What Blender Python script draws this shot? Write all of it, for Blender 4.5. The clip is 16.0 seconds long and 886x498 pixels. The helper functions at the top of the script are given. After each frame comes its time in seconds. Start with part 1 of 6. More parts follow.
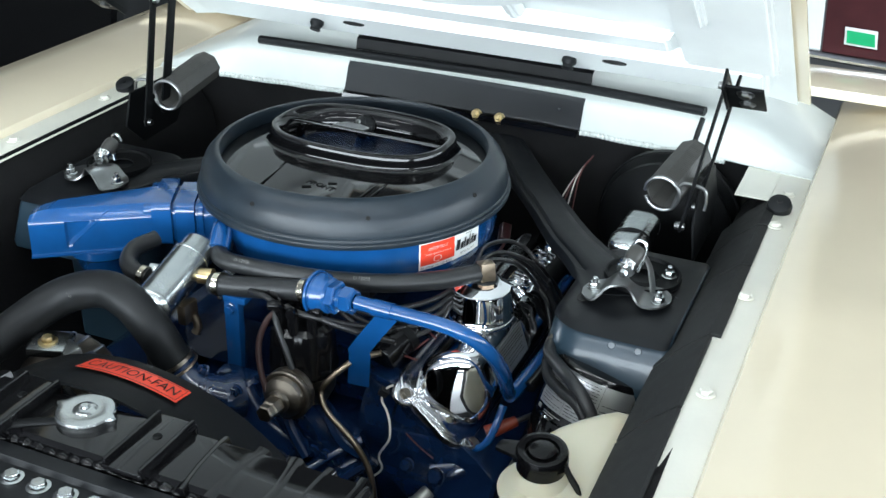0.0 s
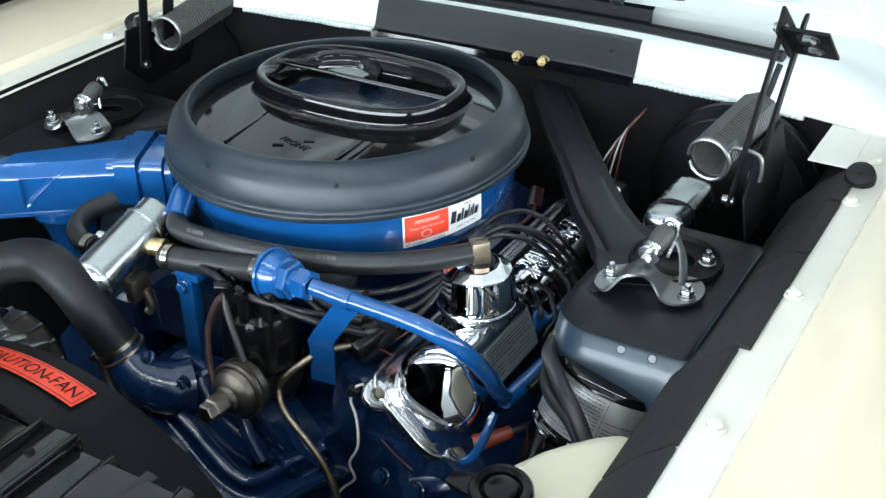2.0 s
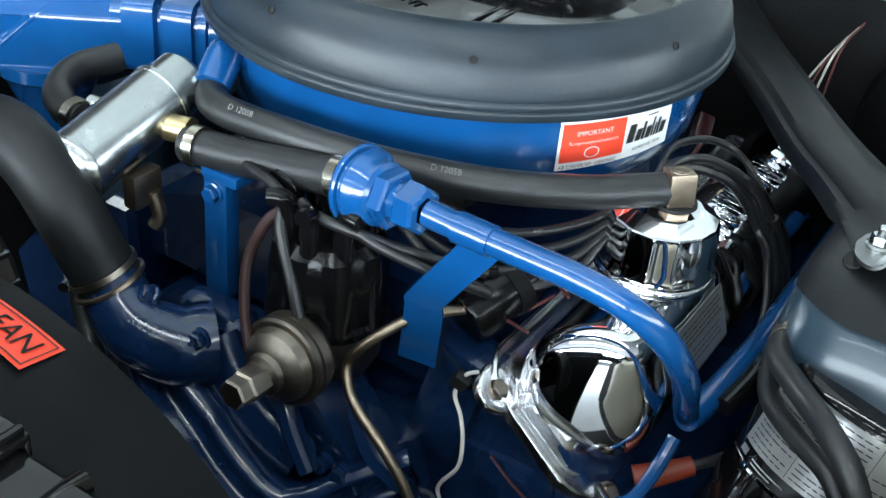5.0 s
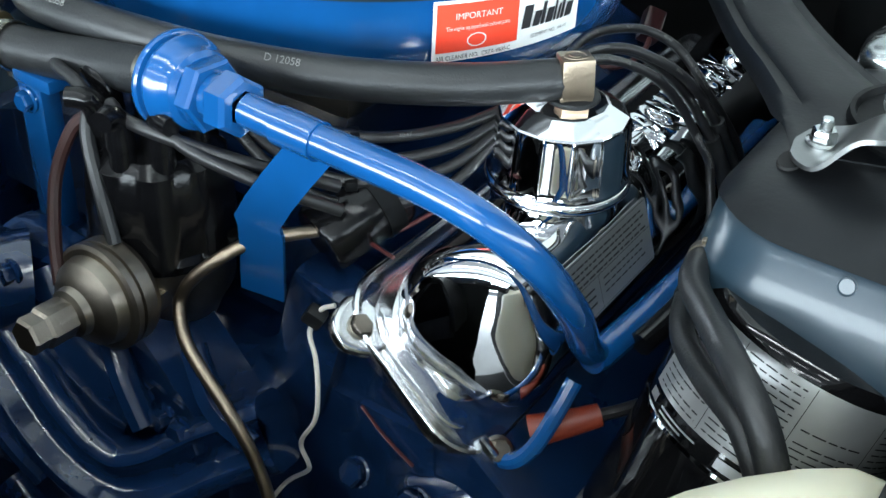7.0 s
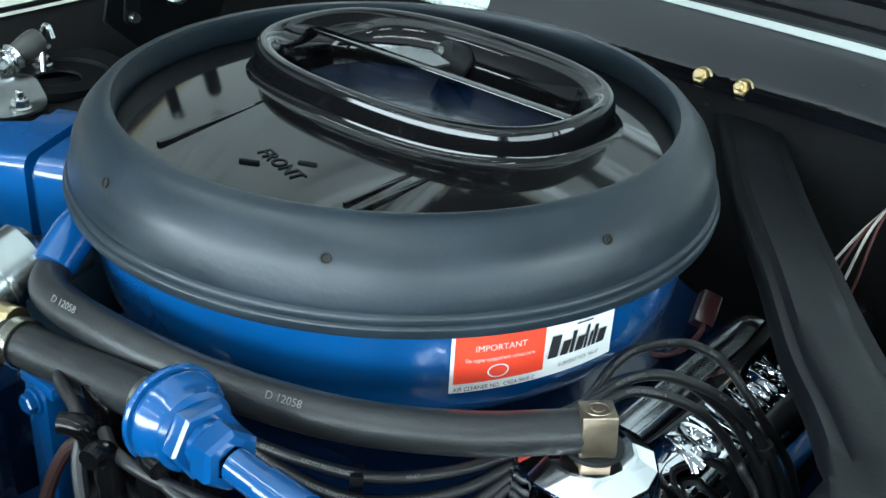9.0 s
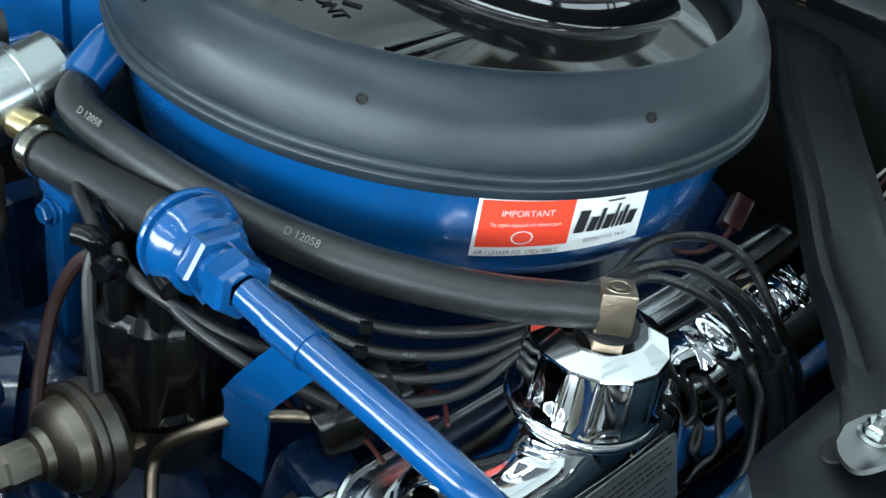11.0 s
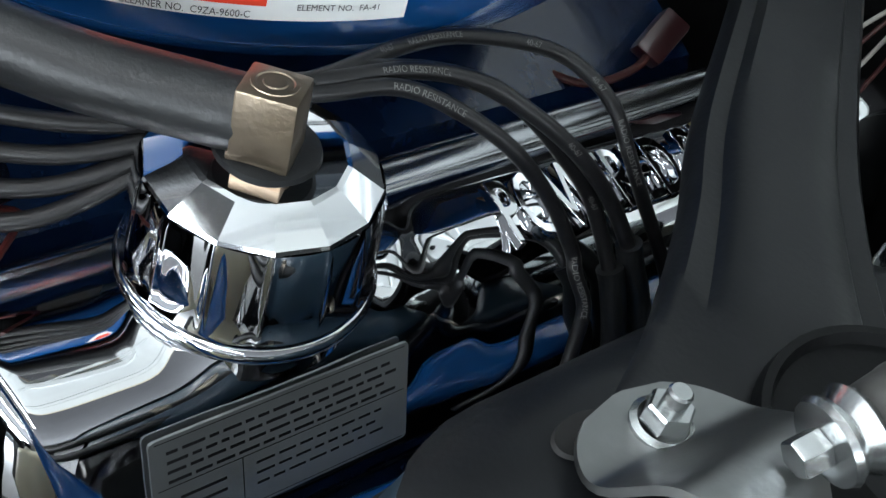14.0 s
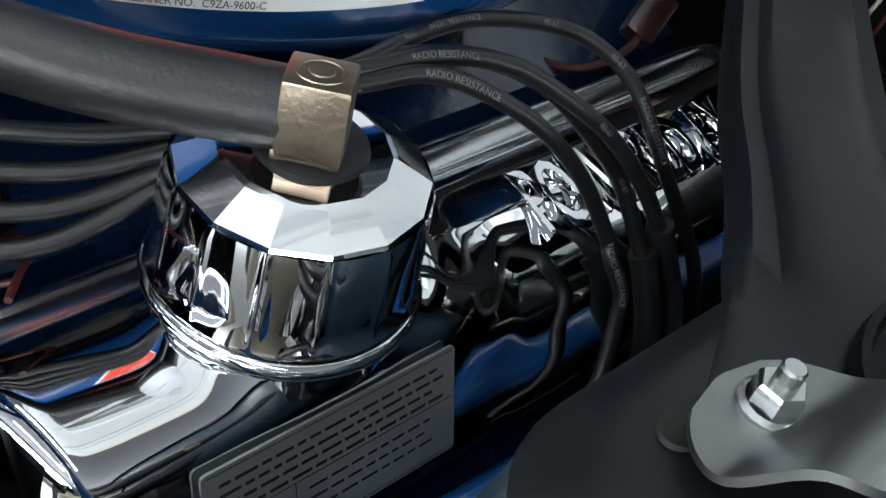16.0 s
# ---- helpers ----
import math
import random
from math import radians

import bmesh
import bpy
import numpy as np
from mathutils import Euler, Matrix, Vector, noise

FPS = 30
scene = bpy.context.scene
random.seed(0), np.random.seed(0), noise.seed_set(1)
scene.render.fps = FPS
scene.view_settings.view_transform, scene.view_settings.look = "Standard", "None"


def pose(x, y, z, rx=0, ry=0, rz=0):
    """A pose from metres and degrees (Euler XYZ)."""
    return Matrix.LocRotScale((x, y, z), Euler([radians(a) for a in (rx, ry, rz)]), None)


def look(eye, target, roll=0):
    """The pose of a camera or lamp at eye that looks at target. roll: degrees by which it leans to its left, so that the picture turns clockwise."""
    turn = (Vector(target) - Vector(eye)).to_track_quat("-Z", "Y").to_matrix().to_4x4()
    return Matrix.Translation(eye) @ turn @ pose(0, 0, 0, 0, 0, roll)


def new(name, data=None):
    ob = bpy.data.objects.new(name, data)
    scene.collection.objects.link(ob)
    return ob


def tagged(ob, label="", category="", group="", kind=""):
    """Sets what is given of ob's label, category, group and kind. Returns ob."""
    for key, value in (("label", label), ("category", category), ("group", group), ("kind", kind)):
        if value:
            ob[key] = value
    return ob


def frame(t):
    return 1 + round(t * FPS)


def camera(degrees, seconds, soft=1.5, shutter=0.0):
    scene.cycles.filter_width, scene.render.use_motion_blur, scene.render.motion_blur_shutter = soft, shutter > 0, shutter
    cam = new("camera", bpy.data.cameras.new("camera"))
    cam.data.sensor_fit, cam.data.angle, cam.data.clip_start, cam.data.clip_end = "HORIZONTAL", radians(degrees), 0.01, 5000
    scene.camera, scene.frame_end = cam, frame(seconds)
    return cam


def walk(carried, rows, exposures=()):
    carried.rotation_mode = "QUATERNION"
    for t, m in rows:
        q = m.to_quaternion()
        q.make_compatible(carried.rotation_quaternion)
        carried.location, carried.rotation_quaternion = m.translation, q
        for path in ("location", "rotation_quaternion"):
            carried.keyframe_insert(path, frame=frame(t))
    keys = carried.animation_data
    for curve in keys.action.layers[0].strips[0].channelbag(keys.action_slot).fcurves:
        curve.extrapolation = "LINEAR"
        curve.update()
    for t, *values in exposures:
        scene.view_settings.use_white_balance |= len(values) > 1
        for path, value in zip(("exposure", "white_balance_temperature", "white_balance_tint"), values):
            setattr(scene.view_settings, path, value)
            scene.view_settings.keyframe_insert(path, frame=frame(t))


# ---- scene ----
cam = camera(42.0, 16.0)
PATH = [
    (0, (0.7221, -1.3868, 1.621), (0.3764, -0.5645, 1.169), 1.58),
    (0.5, (0.7548, -1.265, 1.6072), (0.3805, -0.4697, 1.1304), 0.76),
    (1, (0.7794, -1.141, 1.5934), (0.3573, -0.3752, 1.1082), 0.72),
    (1.5, (0.7803, -1.0894, 1.5672), (0.3388, -0.3462, 1.0645), 1.7),
    (2, (0.7901, -1.0699, 1.5475), (0.3406, -0.3322, 1.0438), -1.1),
    (2.5, (0.7542, -1.055, 1.5366), (0.287, -0.322, 1.0422), -0.72),
    (3, (0.7017, -1.0254, 1.5337), (0.2456, -0.2874, 1.0364), 0.89),
    (3.2, (0.6823, -1.0137, 1.5293), (0.2237, -0.2775, 1.0316), 0.99),
    (5.3, (0.4596, -0.7773, 1.2495), (0.0392, -0.0522, 0.704), 6.33),
    (5.5, (0.4706, -0.7506, 1.2319), (0.0469, -0.0475, 0.6607), 5.43),
    (6, (0.4922, -0.7127, 1.1926), (0.0631, -0.0221, 0.6104), 3.72),
    (6.5, (0.4999, -0.6953, 1.178), (0.0747, -0.0117, 0.5848), 4.12),
    (7, (0.5178, -0.655, 1.1936), (0.0748, 0.0361, 0.6225), 3.3),
    (7.5, (0.522, -0.6071, 1.2369), (0.0437, 0.0885, 0.7009), 3.07),
    (8, (0.5129, -0.5748, 1.2563), (0.0101, 0.112, 0.7314), 3.34),
    (8.5, (0.4984, -0.5559, 1.2715), (-0.0294, 0.1345, 0.7766), 3.11),
    (8.7, (0.4901, -0.5485, 1.2766), (-0.0529, 0.1428, 0.7999), 3.2),
    (10.8, (0.4912, -0.5475, 1.2724), (-0.0497, 0.1015, 0.7374), 7.69),
    (11, (0.4853, -0.5486, 1.2496), (-0.0343, 0.0988, 0.692), 10.51),
    (11.5, (0.4815, -0.497, 1.1912), (-0.0326, 0.0815, 0.5579), 13.4),
    (12, (0.4795, -0.4381, 1.1566), (-0.0427, 0.0863, 0.4841), 14.16),
    (12.5, (0.4835, -0.3938, 1.1336), (-0.0435, 0.1032, 0.4441), 14.54),
    (13, (0.4864, -0.3348, 1.124), (-0.0191, 0.1676, 0.4225), 15.37),
    (13.5, (0.4726, -0.2859, 1.1184), (-0.0089, 0.2399, 0.4172), 18.81),
    (14, (0.4667, -0.2558, 1.1171), (-0.0058, 0.3018, 0.4346), 19.44),
    (14.5, (0.4545, -0.2526, 1.1086), (-0.0081, 0.3205, 0.4321), 19.86),
    (15, (0.4288, -0.2524, 1.0886), (-0.0319, 0.3385, 0.4263), 18.67),
    (15.5, (0.4206, -0.2554, 1.0813), (-0.0271, 0.3514, 0.4245), 18.99),
    (16, (0.4317, -0.2752, 1.0846), (-0.0061, 0.3371, 0.4263), 18.1),
]
EXPOSURES = [(0.0, -0.15, 6350, 6), (1.0, -0.02, 6300, 6), (2.0, 0.11, 6250, 5), (3.0, 0.20, 6200, 4), (5.5, 0.28, 6200, 3), (6.5, 0.42, 6350, 4), (7.5, 0.26, 6050, 0), (8.5, 0.14, 6000, -3), (10.8, 0.02, 6000, -3), (11.5, -0.1, 6250, 4), (12.5, -0.18, 6450, 6), (13.5, -0.22, 6400, 6), (14.5, -0.26, 6600, 10), (16.0, -0.33, 6600, 9)]
walk(cam, [(t, look(eye, target, roll)) for t, eye, target, roll in PATH], EXPOSURES)

# ---- world, lamps, exposure ----
world = bpy.data.worlds.new("world")
scene.world = world
world.use_nodes = True
world.node_tree.nodes["Background"].inputs[0].default_value = (0.62, 0.78, 1.0, 1)
world.node_tree.nodes["Background"].inputs[1].default_value = 0.025


def area_lamp(name, place, target, wide, high, watts, colour):
    data = bpy.data.lights.new(name, "AREA")
    data.shape, data.size, data.size_y = "RECTANGLE", wide, high
    data.energy, data.color = watts, colour
    ob = new(name, data)
    ob.matrix_world = look(place, target)
    return ob


# ---- materials ----
def mat(name, colour, rough=0.5, metal=0.0, coat=0.0, var=0.12, scale=30.0, bump=0.0, bump_scale=200.0, rvar=0.1, second=None, spec=0.5, stretch=(1, 1, 1)):
    m = bpy.data.materials.new(name)
    m.use_nodes = True
    nt = m.node_tree
    b = nt.nodes["Principled BSDF"]
    b.inputs["Metallic"].default_value = metal
    b.inputs["Coat Weight"].default_value = coat
    b.inputs["Coat Roughness"].default_value = 0.06
    b.inputs["Specular IOR Level"].default_value = spec
    co = nt.nodes.new("ShaderNodeTexCoord")
    mp = nt.nodes.new("ShaderNodeMapping")
    mp.inputs["Scale"].default_value = stretch
    nt.links.new(co.outputs["Object"], mp.inputs["Vector"])
    n1 = nt.nodes.new("ShaderNodeTexNoise")
    n1.inputs["Scale"].default_value, n1.inputs["Detail"].default_value = scale, 6
    nt.links.new(mp.outputs[0], n1.inputs["Vector"])
    n2 = nt.nodes.new("ShaderNodeTexNoise")
    n2.inputs["Scale"].default_value, n2.inputs["Detail"].default_value = scale * 0.17, 3
    nt.links.new(mp.outputs[0], n2.inputs["Vector"])
    mul = nt.nodes.new("ShaderNodeMath")
    mul.operation = "MULTIPLY"
    nt.links.new(n1.outputs["Fac"], mul.inputs[0])
    nt.links.new(n2.outputs["Fac"], mul.inputs[1])
    ramp = nt.nodes.new("ShaderNodeValToRGB")
    lo = tuple(c * (1 - var) for c in colour) + (1,)
    hi = tuple(min(1, c * (1 + var)) for c in (second or colour)) + (1,)
    ramp.color_ramp.elements[0].position, ramp.color_ramp.elements[0].color = 0.12, lo
    ramp.color_ramp.elements[1].position, ramp.color_ramp.elements[1].color = 0.42, hi
    nt.links.new(mul.outputs[0], ramp.inputs[0])
    nt.links.new(ramp.outputs[0], b.inputs["Base Color"])
    mr = nt.nodes.new("ShaderNodeMapRange")
    mr.inputs["To Min"].default_value, mr.inputs["To Max"].default_value = max(0.02, rough - rvar * rough * 2), min(1, rough + rvar * rough * 2)
    nt.links.new(n1.outputs["Fac"], mr.inputs["Value"])
    nt.links.new(mr.outputs[0], b.inputs["Roughness"])
    if bump:
        n3 = nt.nodes.new("ShaderNodeTexNoise")
        n3.inputs["Scale"].default_value, n3.inputs["Detail"].default_value = bump_scale, 5
        nt.links.new(co.outputs["Object"], n3.inputs["Vector"])
        bp = nt.nodes.new("ShaderNodeBump")
        bp.inputs["Strength"].default_value, bp.inputs["Distance"].default_value = bump, 0.002
        nt.links.new(n3.outputs["Fac"], bp.inputs["Height"])
        nt.links.new(bp.outputs[0], b.inputs["Normal"])
    return m


def glow(name, colour, strength):
    m = bpy.data.materials.new(name)
    m.use_nodes = True
    b = m.node_tree.nodes["Principled BSDF"]
    b.inputs["Base Color"].default_value = (0.8, 0.8, 0.8, 1)
    b.inputs["Emission Color"].default_value = colour + (1,)
    b.inputs["Emission Strength"].default_value = strength
    return m


M_CREAM = mat("cream car paint", (0.80, 0.71, 0.53), 0.22, coat=0.6, var=0.03, scale=8, rvar=0.2)
M_JAMB = mat("pale jamb paint", (0.70, 0.74, 0.71), 0.34, coat=0.3, var=0.06, scale=14, bump=0.08)
M_FLANGE = mat("cream flange paint", (0.78, 0.77, 0.68), 0.34, coat=0.3, var=0.06, scale=14, bump=0.08)
M_HOOD = mat("white hood underside paint", (0.82, 0.85, 0.84), 0.33, coat=0.3, var=0.05, scale=10, bump=0.05)
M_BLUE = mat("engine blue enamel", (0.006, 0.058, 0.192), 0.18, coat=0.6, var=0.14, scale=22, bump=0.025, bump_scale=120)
# far darker than M_BLUE: shade deep in the bay is put into the colour
M_CAST_SHADED = mat("blue painted, shade-darkened cast iron", (0.0045, 0.0166, 0.053), 0.20, coat=0.6, var=0.35, scale=26, bump=0.22, bump_scale=120)
M_RUBBER = mat("matt black rubber", (0.008, 0.009, 0.010), 0.48, spec=0.3, var=0.22, scale=60, bump=0.12, bump_scale=420)
M_SEAL = mat("dusty grey-black rubber", (0.0100, 0.0165, 0.0235), 0.39, spec=0.42, var=0.30, scale=18, rvar=0.22, stretch=(1, 1, 4), bump=0.10, bump_scale=260)
M_HOSE = mat("black ribbed hose rubber", (0.014, 0.015, 0.016), 0.40, var=0.25, scale=90, bump=0.14, bump_scale=520)
M_WIRE = mat("black ignition wire", (0.010, 0.010, 0.011), 0.38, var=0.2, scale=120, bump=0.1, bump_scale=600)
M_GLOSS = mat("gloss black enamel", (0.004, 0.004, 0.0045), 0.07, coat=0.0, var=0.2, scale=25, spec=0.45)
M_SATIN = mat("satin black paint", (0.005, 0.0055, 0.006), 0.46, spec=0.12, var=0.25, scale=30, bump=0.08, bump_scale=180)
M_COWL = mat("semi-gloss black body paint", (0.006, 0.008, 0.011), 0.30, spec=0.6, var=0.2, scale=16, bump=0.03, bump_scale=80)
M_TOWER = mat("semi-gloss blue-grey paint", (0.017, 0.034, 0.050), 0.32, coat=0.25, var=0.15, scale=20, bump=0.04, bump_scale=90)
M_COIL = mat("dull grey spring wire", (0.055, 0.054, 0.050), 0.42, var=0.2, scale=80, bump=0.1, bump_scale=400)
M_BRACE = mat("matt black brace paint", (0.0065, 0.0075, 0.009), 0.42, var=0.25, scale=40, bump=0.08, bump_scale=300, spec=0.3)
M_FLAP = mat("dark grey flap cloth", (0.017, 0.018, 0.018), 0.75, var=0.25, scale=60, bump=0.25, bump_scale=500, spec=0.3)
M_FELT = mat("black sound felt", (0.006, 0.006, 0.0065), 0.85, spec=0.2, var=0.35, scale=120, bump=0.5, bump_scale=700)
M_CHROME = mat("polished chrome", (0.82, 0.83, 0.85), 0.035, metal=1.0, var=0.04, scale=18, rvar=0.4)
M_DIE = mat("stamped chrome, hammered", (0.76, 0.77, 0.78), 0.20, metal=1.0, var=0.08, scale=30, bump=0.10, bump_scale=90)
M_ZINC = mat("bright zinc plate", (0.50, 0.52, 0.52), 0.24, metal=1.0, var=0.12, scale=60, bump=0.06, bump_scale=300)
M_CLAMP = mat("pale gold plated band", (0.72, 0.68, 0.56), 0.22, metal=1.0, var=0.15, scale=70)
M_CAD = mat("yellow cadmium plate", (0.66, 0.52, 0.28), 0.30, metal=1.0, var=0.18, scale=50)
M_BRASS = mat("dull brass", (0.34, 0.275, 0.205), 0.36, metal=1.0, var=0.3, scale=60, bump=0.14, bump_scale=350)
M_COPPER = mat("pale copper plate", (0.80, 0.60, 0.42), 0.36, metal=0.6, var=0.15, scale=90, bump=0.05, bump_scale=400)
M_STEEL = mat("grey pressed steel", (0.25, 0.255, 0.255), 0.34, metal=1.0, var=0.15, scale=40, bump=0.08, bump_scale=200)
M_CAN = mat("brushed silver can", (0.46, 0.49, 0.49), 0.26, metal=1.0, var=0.1, scale=50, bump=0.04, bump_scale=260)
M_IRON = mat("brown-grey machined iron", (0.26, 0.23, 0.19), 0.36, metal=1.0, var=0.25, scale=50, bump=0.1, bump_scale=300)
M_ALLOY = mat("dull cast alloy", (0.34, 0.34, 0.32), 0.42, metal=0.7, var=0.25, scale=60, bump=0.12, bump_scale=300)
M_BAKE = mat("black bakelite", (0.0035, 0.0035, 0.004), 0.15, spec=0.25, var=0.2, scale=60, bump=0.1, bump_scale=300)
M_PLASTIC = mat("milky plastic", (0.72, 0.68, 0.52), 0.42, var=0.05, scale=12, bump=0.03)
M_PLASTIC.node_tree.nodes["Principled BSDF"].inputs["Subsurface Weight"].default_value = 0.25
M_PLASTIC.node_tree.nodes["Principled BSDF"].inputs["Subsurface Radius"].default_value = (0.02, 0.016, 0.01)
M_RED = mat("red-orange label print", (0.78, 0.055, 0.022), 0.42, var=0.06, scale=40)
M_PAPER = mat("white label print", (0.80, 0.81, 0.80), 0.36, var=0.03, scale=40)
M_INK = mat("black label ink", (0.012, 0.012, 0.014), 0.5, var=0.1, scale=40)
M_FOIL = mat("silver foil label", (0.56, 0.57, 0.57), 0.34, metal=0.7, var=0.08, scale=40)
M_PRINT = mat("pale hose marking", (0.15, 0.15, 0.145), 0.6, var=0.2, scale=300)
M_REDW = mat("red wire insulation", (0.070, 0.012, 0.010), 0.45, var=0.2, scale=90)
M_OLDRED = mat("aged red-brown rubber", (0.026, 0.010, 0.009), 0.5, var=0.3, scale=90, spec=0.3)
M_WHITEW = mat("off-white wire insulation", (0.55, 0.52, 0.46), 0.5, var=0.15, scale=90)
M_ORANGE = mat("orange plug boot", (0.155, 0.022, 0.008), 0.45, var=0.2, scale=60)
M_BAR = mat("dark hole", (0.004, 0.004, 0.004), 0.8, var=0.1, scale=40)
M_GREEN = mat("green sticker", (0.02, 0.42, 0.16), 0.4, var=0.1, scale=30)
M_MAROON = mat("maroon trim", (0.05, 0.012, 0.014), 0.3, coat=0.3, var=0.2, scale=20)
M_PLATE = mat("grey tune-up plate", (0.25, 0.265, 0.27), 0.30, metal=0.5, var=0.08, scale=40)
M_CONC = mat("polished concrete floor", (0.10, 0.10, 0.10), 0.35, var=0.2, scale=5, bump=0.05)
M_WALL = mat("painted hall wall", (0.22, 0.23, 0.24), 0.7, var=0.06, scale=3)
M_CEIL = mat("hall ceiling board", (0.20, 0.20, 0.21), 0.8, var=0.06, scale=3)
M_TUBE = glow("lamp tube glow", (0.92, 0.97, 1.0), 26.0)
M_DAY = glow("bright window pane", (0.80, 0.91, 1.0), 2.2)


# ---- mesh helpers ----
def V(*a):
    return Vector(a)


def empty(name, place, label="", category="", group="", kind=""):
    ob = new(name)
    ob.location = place
    ob.empty_display_size = 0.02
    return tagged(ob, label, category, group, kind)


def part(name, bm, material, parent=None, label="", smooth=35, kind=""):
    """One mesh object in world coordinates, under a thing or a part."""
    me = bpy.data.meshes.new(name)
    bmesh.ops.recalc_face_normals(bm, faces=bm.faces)
    bm.to_mesh(me)
    bm.free()
    me.materials.append(material)
    ob = new(name, me)
    if smooth:
        me.polygons.foreach_set("use_smooth", [True] * len(me.polygons))
        me.set_sharp_from_angle(angle=radians(smooth))
    if parent is not None:
        ob.parent = parent
        p, m = parent, Matrix.Identity(4)
        chain = []
        while p is not None:
            chain.append(p)
            p = p.parent
        for p in reversed(chain):
            m = m @ p.matrix_parent_inverse @ p.matrix_basis
        ob.matrix_parent_inverse = m.inverted()
    return tagged(ob, label, kind=kind)


def thing(name, bm, material, label, category, group="", kind="", smooth=35):
    return tagged(part(name, bm, material, None, label, smooth), "", category, group, kind)


def box(cx, cy, cz, sx, sy, sz, bevel=0.0, m=None, seg=2):
    bm = bmesh.new()
    bmesh.ops.create_cube(bm, size=1, matrix=Matrix.Diagonal((sx, sy, sz, 1)))
    if bevel:
        bmesh.ops.bevel(bm, geom=list(bm.edges), offset=bevel, segments=seg, affect="EDGES", profile=0.6)
    bmesh.ops.transform(bm, matrix=(Matrix.Translation((cx, cy, cz)) @ (m or Matrix.Identity(4))), verts=bm.verts)
    return bm


def merge(*bms):
    out = bms[0]
    for b in bms[1:]:
        me = bpy.data.meshes.new("tmp")
        b.to_mesh(me)
        b.free()
        out.from_mesh(me)
        bpy.data.meshes.remove(me)
    return out


def along(p, q):
    """The matrix that puts the z axis on the line from p to q, at p."""
    d = Vector(q) - Vector(p)
    return Matrix.Translation(p) @ d.to_track_quat("Z", "Y").to_matrix().to_4x4()


def lathe(profile, m=None, seg=48, wave=None, closed=False):
    """profile: (radius, height) pairs turned round z. wave(angle, i): a factor on the radius."""
    bm = bmesh.new()
    rings = []
    for i, (r, z) in enumerate(profile):
        if r < 1e-6:
            rings.append([bm.verts.new((0, 0, z))])
        else:
            ring = []
            for k in range(seg):
                a = 2 * math.pi * k / seg
                f = wave(a, i) if wave else 1
                ring.append(bm.verts.new((r * f * math.cos(a), r * f * math.sin(a), z)))
            rings.append(ring)
    pairs = list(zip(rings, rings[1:]))
    if closed:
        pairs.append((rings[-1], rings[0]))
    for a, b in pairs:
        for k in range(seg):
            j = (k + 1) % seg
            if len(a) == 1 and len(b) == 1:
                continue
            if len(a) == 1:
                bm.faces.new((a[0], b[j], b[k]))
            elif len(b) == 1:
                bm.faces.new((a[k], a[j], b[0]))
            else:
                bm.faces.new((a[k], a[j], b[j], b[k]))
    if m is not None:
        bmesh.ops.transform(bm, matrix=m, verts=bm.verts)
    return bm


def spline(points, n=10):
    """Catmull-Rom points through the given ones."""
    P = [Vector(p) for p in points]
    P = [2 * P[0] - P[1]] + P + [2 * P[-1] - P[-2]]
    out = []
    for i in range(1, len(P) - 2):
        a, b, c, d = P[i - 1], P[i], P[i + 1], P[i + 2]
        for k in range(n):
            t = k / n
            out.append(0.5 * (2 * b + (c - a) * t + (2 * a - 5 * b + 4 * c - d) * t * t + (3 * b - a - 3 * c + d) * t ** 3))
    out.append(P[-2])
    return out


def pipe(points, r, n=8, seg=14, wob=0.0, ends=True, flat=1.0):
    """A tube through the points; r a radius or a function of 0..1."""
    pts = spline(points, n)
    bm = bmesh.new()
    rings = []
    up = Vector((0.13, 0.21, 0.97))
    for i, p in enumerate(pts):
        d = (pts[min(i + 1, len(pts) - 1)] - pts[max(i - 1, 0)]).normalized()
        s = d.cross(up)
        if s.length < 0.1:
            s = d.cross(Vector((1, 0, 0)))
        s.normalize()
        u = s.cross(d).normalized()
        up = u
        rr = r(i / (len(pts) - 1)) if callable(r) else r
        rr *= 1 + wob * math.sin(i * 2.1)
        rings.append([bm.verts.new(p + rr * (math.cos(2 * math.pi * k / seg) * s + flat * math.sin(2 * math.pi * k / seg) * u)) for k in range(seg)])
    for a, b in zip(rings, rings[1:]):
        for k in range(seg):
            j = (k + 1) % seg
            bm.faces.new((a[k], a[j], b[j], b[k]))
    if ends:
        bm.faces.new(rings[0][::-1])
        bm.faces.new(rings[-1])
    return bm


def slab(outline, depth, m=None, bevel=0.0, seg=2):
    """A flat outline (x, y) with thickness along z."""
    bm = bmesh.new()
    vs = [bm.verts.new((x, y, 0)) for x, y in outline]
    f = bm.faces.new(vs)
    r = bmesh.ops.extrude_face_region(bm, geom=[f])
    bmesh.ops.translate(bm, vec=(0, 0, depth), verts=[v for v in r["geom"] if isinstance(v, bmesh.types.BMVert)])
    if bevel:
        bmesh.ops.bevel(bm, geom=list(bm.edges), offset=bevel, segments=seg, affect="EDGES", profile=0.6)
    if m is not None:
        bmesh.ops.transform(bm, matrix=m, verts=bm.verts)
    return bm


def loft(sections, close_ends=True):
    """Skins closed outlines (lists of equal length of 3D points)."""
    bm = bmesh.new()
    rows = [[bm.verts.new(p) for p in s] for s in sections]
    for a, b in zip(rows, rows[1:]):
        n = len(a)
        for k in range(n):
            j = (k + 1) % n
            bm.faces.new((a[k], a[j], b[j], b[k]))
    if close_ends:
        bm.faces.new(rows[0][::-1])
        bm.faces.new(rows[-1])
    return bm


